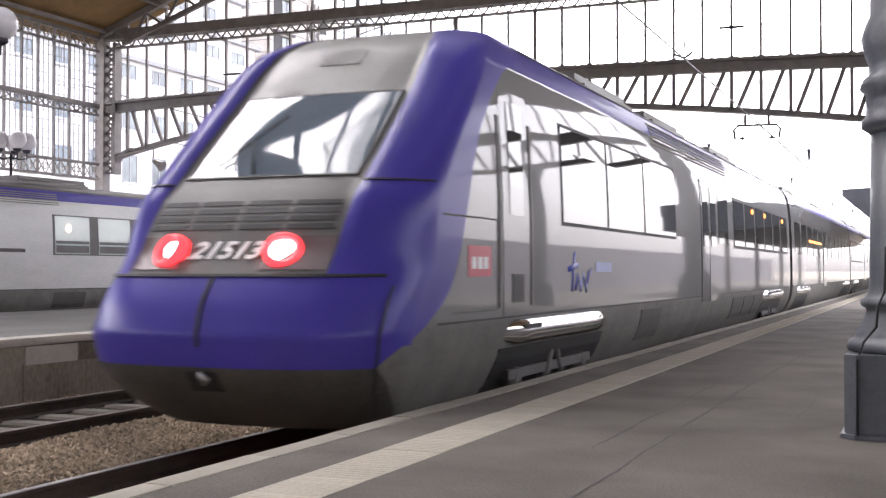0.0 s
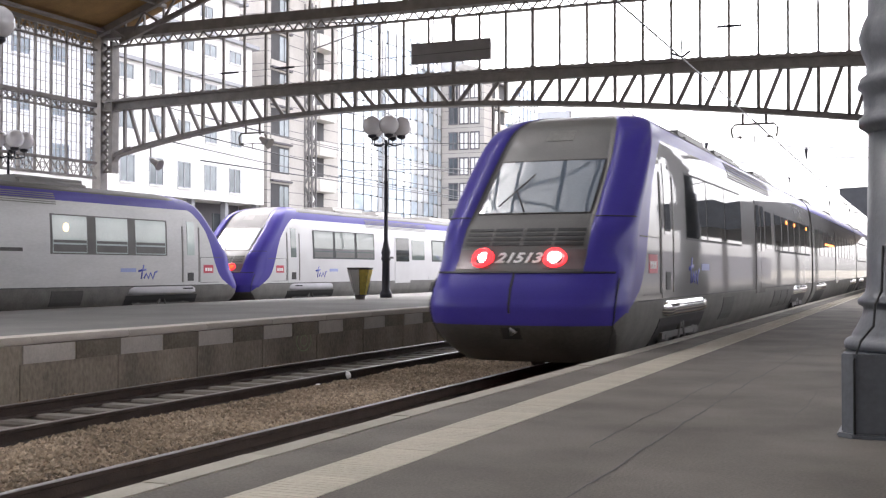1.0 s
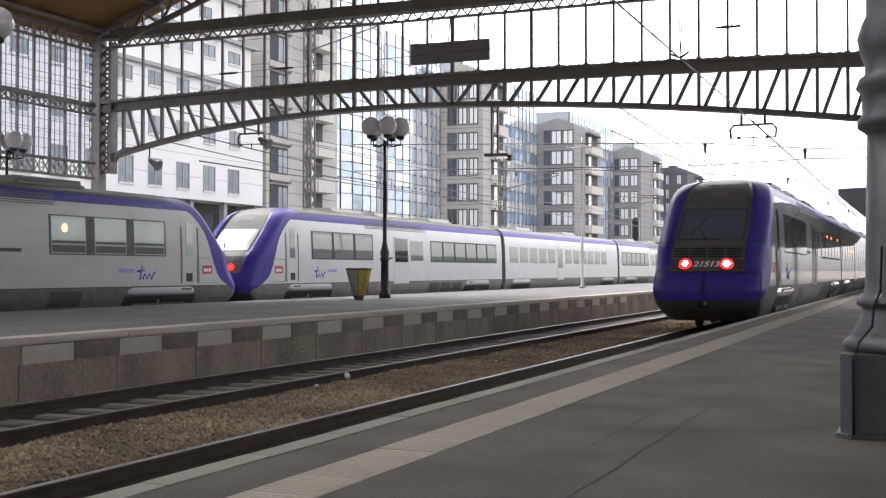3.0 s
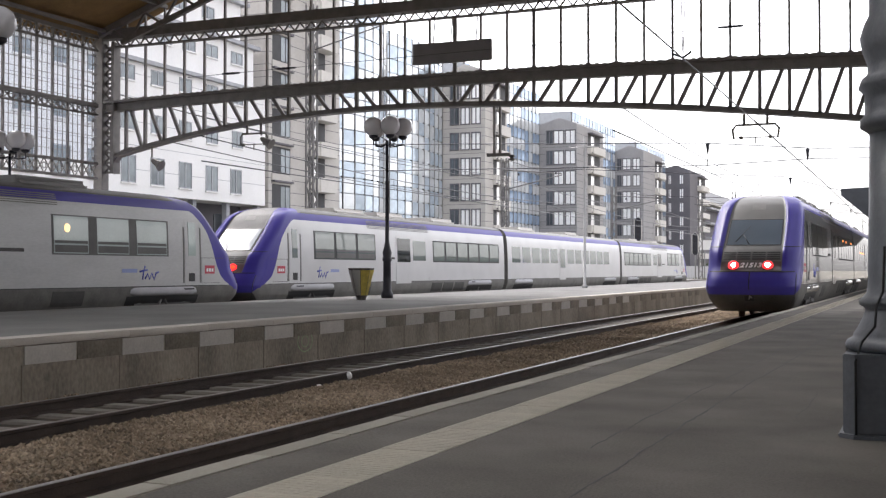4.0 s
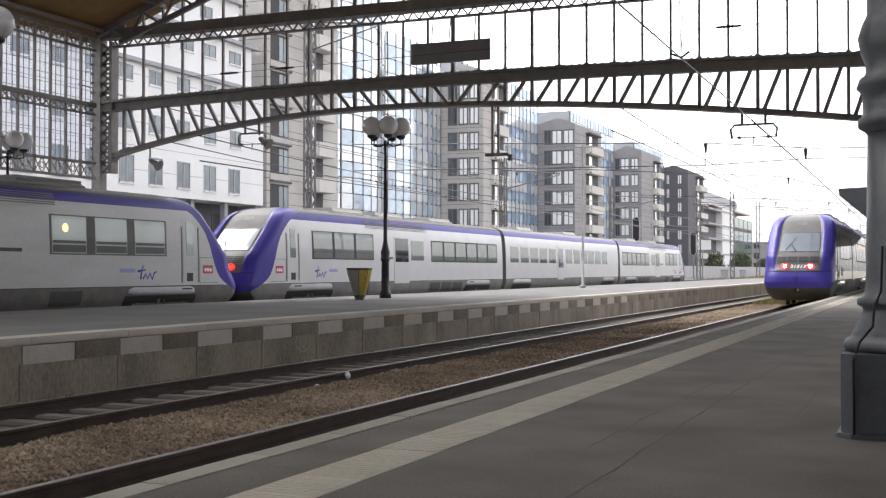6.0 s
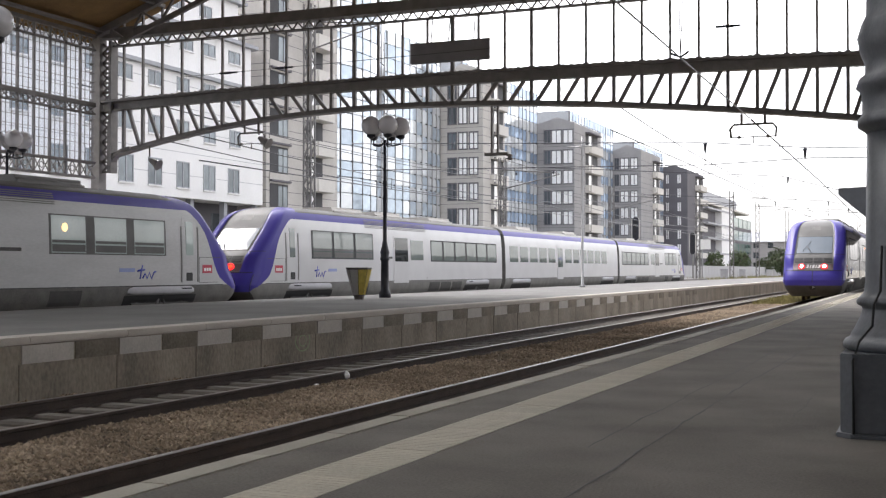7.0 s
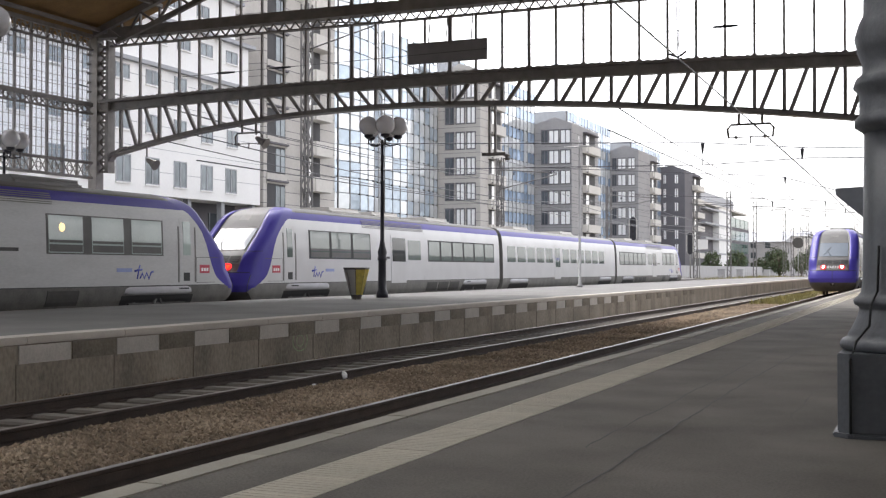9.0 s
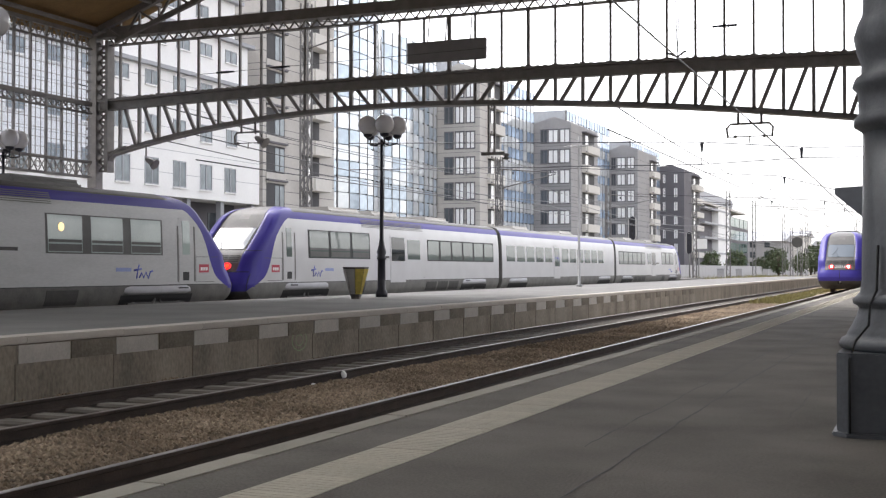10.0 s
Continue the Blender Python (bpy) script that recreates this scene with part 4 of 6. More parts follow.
        def stroke(pts, r=0.035):
            bm_tube(bm, [(side * (half_width(z) + 0.002), 5.15 + (y if side > 0 else 1.1 - y), z) for y, z in pts], r, 6)
        stroke([(0.30, 1.66), (0.22, 1.45), (0.17, 1.22)])
        stroke([(0.02, 1.47), (0.2, 1.5), (0.42, 1.52)])
        stroke([(0.30, 1.24), (0.42, 1.40), (0.52, 1.24), (0.64, 1.42), (0.76, 1.22), (0.86, 1.42), (1.0, 1.46)])
        for v in bm.verts:
            v.co.x = side * (half_width(v.co.z) + (0.008 if abs(v.co.x) > half_width(v.co.z) else -0.02))
        add("blue_emblem", bm, M_DECAL)
        bm = bmesh.new()
        side_panel(bm, side, 6.35, 7.1, 1.44, 1.56, 0.005, steps=1)
        add("pale_mark", bm, M_PALEDECAL)
        # lower flank line, hatches and the chromed step box above the bogie
        bm = bmesh.new()
        side_panel(bm, side, 1.4, length - 0.1, 0.992, 1.012, 0.004, steps=1)
        add("waist_line", bm, M_BLACK)
        for y0, y1, m in ((8.8, 10.15, M_HATCH), (17.0, 18.3, M_HATCH), (18.5, 19.8, M_HATCH), (20.0, 21.3, M_HATCH)):
            bm = bmesh.new()
            side_panel(bm, side, y0, y1, 0.46, 0.90, 0.008)
            add("underfloor_hatch", bm, m)
        for yb in (BOGIE, length - 3.9):
            # flat black sheet painting the shade within the bogie opening
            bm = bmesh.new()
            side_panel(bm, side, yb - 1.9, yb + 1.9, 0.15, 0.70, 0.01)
            add("bogie_opening_shade", bm, M_BLACK)
            bm = bmesh.new()
            step_casing(bm, side, yb - 1.8, yb + 1.8)
            add("step_cover", bm, M_CHROME if lit else M_FENCE, "polished steel step cover" if lit else "")
            # black block on the casing in place of a shaded step hollow
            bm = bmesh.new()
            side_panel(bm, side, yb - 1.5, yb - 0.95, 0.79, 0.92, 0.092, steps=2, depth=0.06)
            add("step_recess_shade", bm, M_BLACK)
            for dy in (-1.2, 1.2):
                bm = bmesh.new()
                bm_lathe(bm, [(0.17, -0.05), (0.17, 0.05), (0.10, 0.07), (0.09, 0.10)], 14)
                bmesh.ops.transform(bm, matrix=Matrix.Translation((side * 1.27, yb + dy, 0.34)) @ Matrix.Rotation(side * radians(90), 4, "Y"), verts=bm.verts[:])
                add("axle_box", bm, M_HATCH)
            bm = bmesh.new()
            bm_box(bm, min(side * 1.20, side * 1.36), yb - 1.5, 0.36, max(side * 1.20, side * 1.36), yb + 1.5, 0.46)
            bm_tube(bm, [(side * 1.33, yb - 0.35, 0.2), (side * 1.33, yb - 0.1, 0.58)], 0.06, 8)
            bm_tube(bm, [(side * 1.33, yb + 0.35, 0.2), (side * 1.33, yb + 0.1, 0.58)], 0.06, 8)
            add("bogie_side", bm, M_HATCH)
    # bogies
    for yb in (BOGIE, length - 3.9):
        for dy in (-1.2, 1.2):
            bm = bmesh.new()
            for s in (-0.75, 0.75):
                bm2 = bmesh.new()
                bm_lathe(bm2, [(0.45, -0.065), (0.47, -0.06), (0.43, 0.0), (0.42, 0.065)], 28)
                bmesh.ops.transform(bm2, matrix=Matrix.Translation((s, yb + dy, 0.43 - LIFT)) @ Matrix.Rotation(radians(90), 4, "Y"), verts=bm2.verts[:])
                tmp = bpy.data.meshes.new("tmp")
                bm2.to_mesh(tmp)
                bm2.free()
                bm.from_mesh(tmp)
                bpy.data.meshes.remove(tmp)
            bm_tube(bm, [(-0.75, yb + dy, 0.43 - LIFT), (0.75, yb + dy, 0.43 - LIFT)], 0.08)
            add("wheelset", bm, M_RUST)
        bm = bmesh.new()
        for s in (-1, 1):
            bm_box(bm, s * 1.0 - 0.08, yb - 1.6, 0.38, s * 1.0 + 0.08, yb + 1.6, 0.62)
        bm_box(bm, -1.0, yb - 0.3, 0.4, 1.0, yb + 0.3, 0.6)
        add("bogie_frame", bm, M_RUST)
    return body


def build_train(label, paint, glass, lit, skirt, l_end=27.3, l_mid=25.0):
    tr = thing("passenger_train", label, "train")
    gap = 0.6
    total = 2 * l_end + l_mid + 2 * gap
    build_cab_details(tr, 0, l_end, paint, glass, lit, skirt)
    build_cab_details(tr, total, l_end, paint, glass, lit, skirt)
    y0, y1 = l_end + gap, l_end + gap + l_mid
    bm = bmesh.new()
    build_mid_shell(bm, y0, y1)
    part("middle_car_body", bm, (paint, M_BLUE, M_GREYP, skirt, M_BLUE), tr)
    for a, b in ((l_end, y0), (y1, y1 + gap)):
        bm = bmesh.new()
        for i in range(4):
            k = (b - a) / 4
            bm_box(bm, -1.25, a + i * k, 0.6, 1.25, a + i * k + k * 0.7, 3.6)
        part("gangway_bellows", bm, M_BLACK, tr)
    for side in (-1, 1):
        for i in range(12):
            a = y0 + 0.8 + i * 1.9
            bm = bmesh.new()
            if i in (5,):
                side_panel(bm, side, a, a + 1.4, 0.9, 3.1, 0.015)
                part("passenger_door", bm, paint, tr)
                bm = bmesh.new()
                side_panel(bm, side, a + 0.15, a + 1.25, 1.7, 2.95, 0.022)
                part("door_window", bm, glass, tr)
            else:
                side_panel(bm, side, a, a + 1.5, 1.98, 2.92, 0.01)
                part("saloon_window", bm, glass, tr)
        bm = bmesh.new()
        side_panel(bm, side, y0 + 0.1, y1 - 0.1, 0.992, 1.012, 0.004, steps=1)
        part("waist_line", bm, M_BLACK, tr)
        for yb in (y0 + 3.0, y1 - 3.0):
            # bogie shade of the middle car, again a black sheet
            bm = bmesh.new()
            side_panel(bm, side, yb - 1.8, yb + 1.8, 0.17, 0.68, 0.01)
            part("bogie_opening_shade", bm, M_BLACK, tr)
            bm = bmesh.new()
            step_casing(bm, side, yb - 1.7, yb + 1.7)
            part("step_cover", bm, M_CHROME if lit else M_FENCE, tr)
    # roof gear
    for y in (8.0, 12.2, 18.5, y0 + 4, y0 + 14, y1 + 6, y1 + 14):
        bm = bmesh.new()
        bm_box(bm, -0.85, y, 3.90, 0.85, y + 2.8, 4.2)
        bmesh.ops.bevel(bm, geom=[e for e in bm.edges if abs(e.verts[0].co.y - e.verts[1].co.y) > 1 and e.verts[0].co.z > 4.05], offset=0.15, segments=3, affect="EDGES")
        part("roof_unit", bm, M_BALC if skirt == M_SKIRT else M_GREYP, tr)
    return tr, total


def fleet_number(tr):
    cu = bpy.data.curves.new("fleet_number", "FONT")
    cu.body, cu.size, cu.shear, cu.extrude, cu.align_x, cu.align_y, cu.offset = "21513", 0.245, 0.25, 0.006, "CENTER", "CENTER", 0.006
    ob = new("tmp", cu)
    me = bpy.data.meshes.new_from_object(ob.evaluated_get(bpy.context.evaluated_depsgraph_get()))
    bpy.data.objects.remove(ob)
    me.materials.clear()
    me.materials.append(M_LETTER)
    t = new("fleet_number", me)
    t.parent = tr
    p, q = nose_point(1.5, 0, 0.0), nose_point(1.72, 0, 0.0)
    lean = math.atan2(q.y - p.y, q.z - p.z)
    c = nose_point(1.605, 0, 0.012)
    t.matrix_basis = Matrix.Translation(c) @ Matrix.Rotation(radians(90) - lean, 4, "X") @ Matrix.Diagonal((1.08, 1, 1, 1))
    tagged(t, label="white slanted fleet number")


def build_pantograph(tr, y):
    bm = bmesh.new()
    for s in (-0.45, 0.45):
        bm_tube(bm, [(s, y, 4.1), (s * 0.8, y + 1.1, 4.7), (s * 0.6, y + 0.2, 5.3)], 0.02, 6)
    bm_tube(bm, [(-0.8, y + 0.2, 5.22), (-0.6, y + 0.2, 5.34), (0.6, y + 0.2, 5.34), (0.8, y + 0.2, 5.22)], 0.02, 6)
    bm_box(bm, -0.7, y - 0.2, 3.95, 0.7, y + 0.4, 4.08)
    part("pantograph", bm, M_STEEL, tr)


train, TRAIN_LEN = build_train("silver and violet-blue electric commuter train leaving, red tail lamps lit", M_SILVER, M_WINDOW, 1, M_SKIRT_DARK)
fleet_number(train)
build_pantograph(train, TRAIN_LEN - 24)
# glowing amber strip over the middle car's windows
bm = bmesh.new()
side_panel(bm, 1, 32.9, 37.5, 2.40, 2.48, 0.014, steps=1)
part("glow_strip", bm, M_AMBER, train, "amber glowing strip on the windows")
# small amber glowing discs on the end car's windows
for y in (19.9, 22.0, 25.6):
    bm = bmesh.new()
    bm_lathe(bm, [(0.03, -0.01), (0.06, 0.0), (0.05, 0.015)], 12)
    bmesh.ops.transform(bm, matrix=Matrix.Translation((half_width(2.8) + 0.012, y, 2.8)) @ Matrix.Rotation(radians(90), 4, "Y") @ Matrix.Diagonal((1, 2.2, 1, 1)), verts=bm.verts[:])
    part("window_glow", bm, M_AMBER, train, "small amber glowing spot on a window")
JOIN_Y = 36.6
for label, paint, glass, skirt, m in (("white and violet-blue commuter train standing at the island platform", M_WHITE, M_WINDOW2, M_SKIRT, pose(T3, JOIN_Y, RAIL_Z + 0.06)),
                                      ("dusty, shade-darkened silver and violet-blue commuter train standing nose to nose with another", M_DUSTY_SHADED, M_WINDOW3, M_SKIRT_DARK, pose(T3, JOIN_Y - 0.06, RAIL_Z + 0.06, 0, 0, 180))):
    still, _ = build_train(label, paint, glass, 0, skirt, 27.6, 26.6)
    tagged(still, group="standing trains")
    still.matrix_world = m
    # dark bands laid over the lower part of the glass
    for side, y0, y1 in ((-1, 4.84, 6.33), (-1, 6.78, 8.21), (-1, 8.67, 10.08), (1, 5.1, 6.65), (1, 6.91, 8.62), (1, 8.89, 10.47)):
        bm = bmesh.new()
        side_panel(bm, side, y0, y1, 2.03, 2.24, 0.0125, steps=1, depth=0.01)
        side_panel(bm, side, y0, y1, 2.29, 2.37, 0.0125, steps=1, depth=0.01)
        part("window_bands", bm, M_FRONT, still, "dark bands across the lower window")
    # warm glowing disc on one window
    bm = bmesh.new()
    bm_lathe(bm, [(0.05, -0.01), (0.13, 0.0), (0.10, 0.02)], 16)
    bmesh.ops.transform(bm, matrix=Matrix.Translation((-half_width(2.73) - 0.012, 9.55, 2.73)) @ Matrix.Rotation(radians(-90), 4, "Y"), verts=bm.verts[:])
    part("window_glow", bm, M_WARM, still, "warm round glowing spot on a window")


# ---- far side: buildings ----
def tile_mesh(name, dims, mat):
    bm = bmesh.new()
    bm_box(bm, *dims)
    return to_mesh(bm, name, mat)


def build_white_building():
    """Long rendered block with eaves between storeys; its ground floor is set back behind posts."""
    X, y0, y1 = -46.0, 28.0, 75.7
    bd = thing("office_building", "long white rendered building with paired windows and thin eaves", "building")
    bm = bmesh.new()
    bm_box(bm, X - 18, y0, 5.9, X, y1, 14.2)
    part("wall", bm, M_PLASTER, bd)
    bm = bmesh.new()
    bm_box(bm, X - 18, y0, 14.2, X - 0.3, y1 - 1.2, 17.4)
    bm_box(bm, X - 18, y0, 17.4, X - 0.6, y1 - 2.5, 20.4)
    bm_box(bm, X - 18, y0, 20.4, X - 2.5, y1 - 5.0, 27)
    part("upper_wall", bm, M_PLASTER, bd)
    for z, x, ye in ((14.25, X + 0.35, y1 + 0.3), (20.5, X - 0.2, y1 - 1.8)):
        box_part("eave", (X - 18, y0, z - 0.1, x, ye, z + 0.14), M_ZINC, bd)
    box_part("ground_floor", (X - 18, y0, -0.8, X - 2.2, y1, 5.9), M_STONE3, bd)
    for i in range(12):
        y = y0 + 2 + i * 4.1
        box_part("post", (X - 0.7, y, -0.8, X - 0.3, y + 0.4, 5.9), M_ZINC, bd)
        box_part("ground_window", (X - 2.3, y + 1.2, 2.6, X - 2.15, y + 3.1, 5.2), M_PANE, bd)

    def window(x, y, z, w, h):
        wd = new("window")
        wd.parent = bd
        wd.location = (x, y, z)
        bm = bmesh.new()
        for a, b, c, d in ((0, 0, w, 0.07), (0, h - 0.07, w, h), (0, 0, 0.06, h), (w - 0.06, 0, w, h), (w / 2 - 0.05, 0, w / 2 + 0.05, h)):
            bm_box(bm, -0.05, a, b, 0.045, c, d)
        part("frame", bm, M_ZINC, wd)
        box_part("pane", (-0.06, 0.05, 0.05, 0.012, w - 0.05, h - 0.05), M_PANE2, wd)
        box_part("sill", (0.0, -0.06, -0.09, 0.12, w + 0.06, 0.0), M_PLASTER, wd)
    for y in (34.6, 37.6, 40.7, 43.7, 46.7, 49.8, 52.8, 55.8, 58.85, 61.8, 64.85, 67.95, 71.0):
        window(X, y, 6.55, 1.45, 1.75)
    for y in (46.5, 49.6, 52.7, 55.7, 58.75, 61.8, 64.85, 68.0, 71.2):
        window(X, y, 9.85, 1.4, 1.2)
        window(X, y, 12.95, 1.4, 0.95)
    for y in (49.6, 53.0, 56.5, 60.2, 62.9, 65.6, 68.3, 71.5):
        window(X - 0.3, y, 15.9, 1.5, 0.9)
    for y in (49.6, 53.5, 57.5, 61.2, 65.0, 68.3):
        window(X - 0.6, y, 18.6, 1.5, 0.9)
    box_part("eave", (X - 18, y0, 17.35, X + 0.1, y1 - 0.8, 17.6), M_ZINC, bd)
    bm = bmesh.new()
    for z in (7.4, 8.9, 10.4, 11.9, 13.4):
        bm_box(bm, X - 0.05, y0, z, X + 0.008, y1, z + 0.03)
    part("render_joints", bm, M_ZINC, bd)
    bm = bmesh.new()
    for i in range(30):
        bm_box(bm, X - 1.3, y0 + i * 1.45, 20.6, X - 1.25, y0 + i * 1.45 + 0.05, 21.6)
    bm_box(bm, X - 1.32, y0, 21.55, X - 1.23, y1 - 3, 21.62)
    part("railing", bm, M_ZINC, bd)


build_white_building()


def build_glass_wall(y0, y1, h, x, curve=0.0, floor=2.86):
    """Curtain wall: panes between pale mullions, each pane a part."""
    bd = thing("glass_building", "pale blue glazed curtain wall building between the stone towers", "building", group="glazed blocks")
    n = max(2, int((y1 - y0) / 1.55))
    m = int((h - 2) / (floor / 2))
    w = (y1 - y0) / n
    tw, th = w - 0.10, floor / 2 - 0.09

    def bow(y):
        q = (y - y0) / (y1 - y0) * 2 - 1
        return x + curve * (1 - q * q)
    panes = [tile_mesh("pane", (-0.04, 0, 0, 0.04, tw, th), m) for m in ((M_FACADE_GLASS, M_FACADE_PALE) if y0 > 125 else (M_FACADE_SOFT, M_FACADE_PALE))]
    rng = random.Random(int(y0))
    for i in range(n):
        ya = y0 + i * w
        xa, xb = bow(ya), bow(ya + w)
        ang = math.atan2(xb - xa, w)
        for k in range(m):
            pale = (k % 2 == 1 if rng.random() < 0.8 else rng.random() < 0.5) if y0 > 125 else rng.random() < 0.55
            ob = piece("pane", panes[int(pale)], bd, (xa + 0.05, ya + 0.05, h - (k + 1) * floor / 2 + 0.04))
            ob.rotation_euler = (rng.uniform(-0.012, 0.012), rng.uniform(-0.012, 0.012), -ang + rng.uniform(-0.012, 0.012))
    bm = bmesh.new()
    for i in range(n + 1):
        ya = y0 + i * w
        bm_box(bm, bow(ya) - 0.1, ya - 0.05, h - m * floor / 2, bow(ya) + 0.13, ya + 0.05, h)
    part("mullions", bm, M_MAST, bd)
    bm = bmesh.new()
    ring = [(bow(y0 + i * w) - 0.12, y0 + i * w) for i in range(n + 1)]
    lo = [bm.verts.new((a, b, -0.8)) for a, b in ring] + [bm.verts.new((x - 14, y1, -0.8)), bm.verts.new((x - 14, y0, -0.8))]
    hi = [bm.verts.new((v.co.x, v.co.y, h)) for v in lo]
    for i in range(len(lo)):
        j = (i + 1) % len(lo)
        bm.faces.new((lo[i], lo[j], hi[j], hi[i]))
    bm.faces.new(hi), bm.faces.new(lo[::-1])
    part("wall", bm, M_MULLION, bd)


def build_tower(y0, y1, xb, h, mat, floors, z_first, end_windows, logs, slope=0.0, side_windows=()):
    """A stone-clad tower: its end wall faces up the line with windows, its long side has loggias with pale balconies."""
    X, fl = -46.0, 2.86
    bd = thing("apartment_tower", "stone clad apartment tower with recessed windows and pale balconies", "building", group="apartment towers")
    bm = bmesh.new()
    v = [bm.verts.new(p) for p in ((xb, y0, -0.8), (X, y0, -0.8), (X, y1, -0.8), (xb, y1, -0.8), (xb, y0, h - slope), (X - 2.5, y0, h), (X, y0, h - 0.9), (X, y1, h - 0.9), (X - 2.5, y1, h), (xb, y1, h - slope))]
    for f in ((0, 1, 6, 5, 4), (1, 2, 7, 6), (2, 3, 9, 8, 7), (3, 0, 4, 9), (4, 5, 8, 9), (5, 6, 7, 8)):
        bm.faces.new([v[i] for i in f])
    part("wall", bm, mat, bd)
    for k in range(floors):
        z = z_first - k * fl
        if z < 0.5:
            continue
        for x0, x1, pane_mat in end_windows:
            w = new("window")
            w.parent = bd
            bm = bmesh.new()
            d = 0.02
            bm_box(bm, x0 - 0.07, y0 - 0.10, z - 0.12, x1 + 0.07, y0 + d, z)
            bm_box(bm, x0 - 0.07, y0 - 0.10, z + 1.75, x1 + 0.07, y0 + d, z + 1.9)
            for xx in (x0, (x0 + x1) / 2, x1):
                bm_box(bm, xx - 0.06, y0 - 0.06, z, xx + 0.06, y0 + d, z + 1.75)
            part("frame", bm, M_STONE3, w)
            box_part("pane", (x0 + 0.04, y0 - 0.03, z, x1 - 0.04, y0 + d, z + 1.75), pane_mat, w)
        for ya, yb, out in logs:
            # flat dark sheet on the wall, painting the shade inside the loggia
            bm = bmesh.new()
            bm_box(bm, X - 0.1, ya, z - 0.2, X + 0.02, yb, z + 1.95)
            part("loggia_shade", bm, M_RECESS_SHADE, bd)
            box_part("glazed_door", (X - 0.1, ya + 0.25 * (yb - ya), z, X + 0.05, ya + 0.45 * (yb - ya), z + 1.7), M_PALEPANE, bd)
            bm = bmesh.new()
            bm_box(bm, X - 0.2, ya - 0.25, z - 1.0, X + out, yb + 0.3, z + 0.12)
            bmesh.ops.bevel(bm, geom=[e for e in bm.edges if abs(e.verts[0].co.z - e.verts[1].co.z) > 0.5 and e.verts[0].co.x > X], offset=0.3, segments=3, affect="EDGES")
            part("balcony", bm, M_BALC, bd)
            bm = bmesh.new()
            bm_box(bm, X - 0.1, ya - 0.1, z + 1.9, X + out * 0.8, yb + 0.1, z + 2.05)
            part("lintel", bm, M_STONE3, bd)
            bm = bmesh.new()
            bm_box(bm, X - 0.1, (ya + yb) / 2 - 0.1, z, X + 0.08, (ya + yb) / 2 + 0.1, z + 1.9)
            part("jamb", bm, mat, bd)
        for ya, yb in side_windows:
            w = new("window")
            w.parent = bd
            # another flat sheet: the recess is only its painted shade
            box_part("recess_shade", (X - 0.1, ya, z - 0.1, X + 0.02, yb, z + 2.1), M_RECESS_SHADE, w)
            for k2 in range(2):
                c = ya + (0.45 + 0.27 * k2) * (yb - ya)
                box_part("pane", (X - 0.1, c, z, X + 0.05, c + 0.22 * (yb - ya), z + 1.8), M_PANE2, w)
            box_part("parapet", (X - 0.1, ya - 0.1, z - 0.9, X + 0.10, yb + 0.1, z - 0.1), mat, w)
            box_part("lintel", (X - 0.1, ya - 0.1, z + 2.1, X + 0.30, yb + 0.1, z + 2.25), M_STONE3, w)
        # fine joints between the cladding slabs
        bm = bmesh.new()
        for zz in (z - 0.5, z + 0.45, z + 1.4):
            bm_box(bm, xb, y0 - 0.012, zz, X + 0.012, y0 + 0.02, zz + 0.04)
            bm_box(bm, X - 0.02, y0, zz, X + 0.012, y1, zz + 0.04)
        part("cladding_joints", bm, M_STONE3, bd)
    return bd


# P: panes with the sky's reflection painted white, Q: dark panes
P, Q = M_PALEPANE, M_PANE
build_tower(76.2, 83.0, -52, 30, M_STONE, 9, 25.7, [], [], side_windows=[(76.7, 79.4)])
build_tower(83.0, 87.6, -52, 30, M_STONE, 9, 25.5, [], [(82.2, 85.0, 1.2)])
build_glass_wall(87.8, 106.0, 28.0, -50.5, 2.6)
build_glass_wall(106.2, 122.2, 25.5, -51.2, 0.6)
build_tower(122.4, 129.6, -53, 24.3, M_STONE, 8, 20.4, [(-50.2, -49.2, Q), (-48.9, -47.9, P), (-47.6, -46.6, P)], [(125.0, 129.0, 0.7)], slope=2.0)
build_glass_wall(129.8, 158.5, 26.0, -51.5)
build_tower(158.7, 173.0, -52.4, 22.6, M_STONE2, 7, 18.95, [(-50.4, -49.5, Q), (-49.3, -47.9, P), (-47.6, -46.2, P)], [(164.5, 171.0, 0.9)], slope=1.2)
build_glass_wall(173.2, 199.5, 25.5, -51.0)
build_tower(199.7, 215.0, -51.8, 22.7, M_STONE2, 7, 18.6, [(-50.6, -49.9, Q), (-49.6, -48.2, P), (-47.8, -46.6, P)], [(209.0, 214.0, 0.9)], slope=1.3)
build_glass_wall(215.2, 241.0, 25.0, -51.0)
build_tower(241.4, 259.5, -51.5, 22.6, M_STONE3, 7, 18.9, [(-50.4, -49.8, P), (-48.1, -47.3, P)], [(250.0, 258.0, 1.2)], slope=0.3)


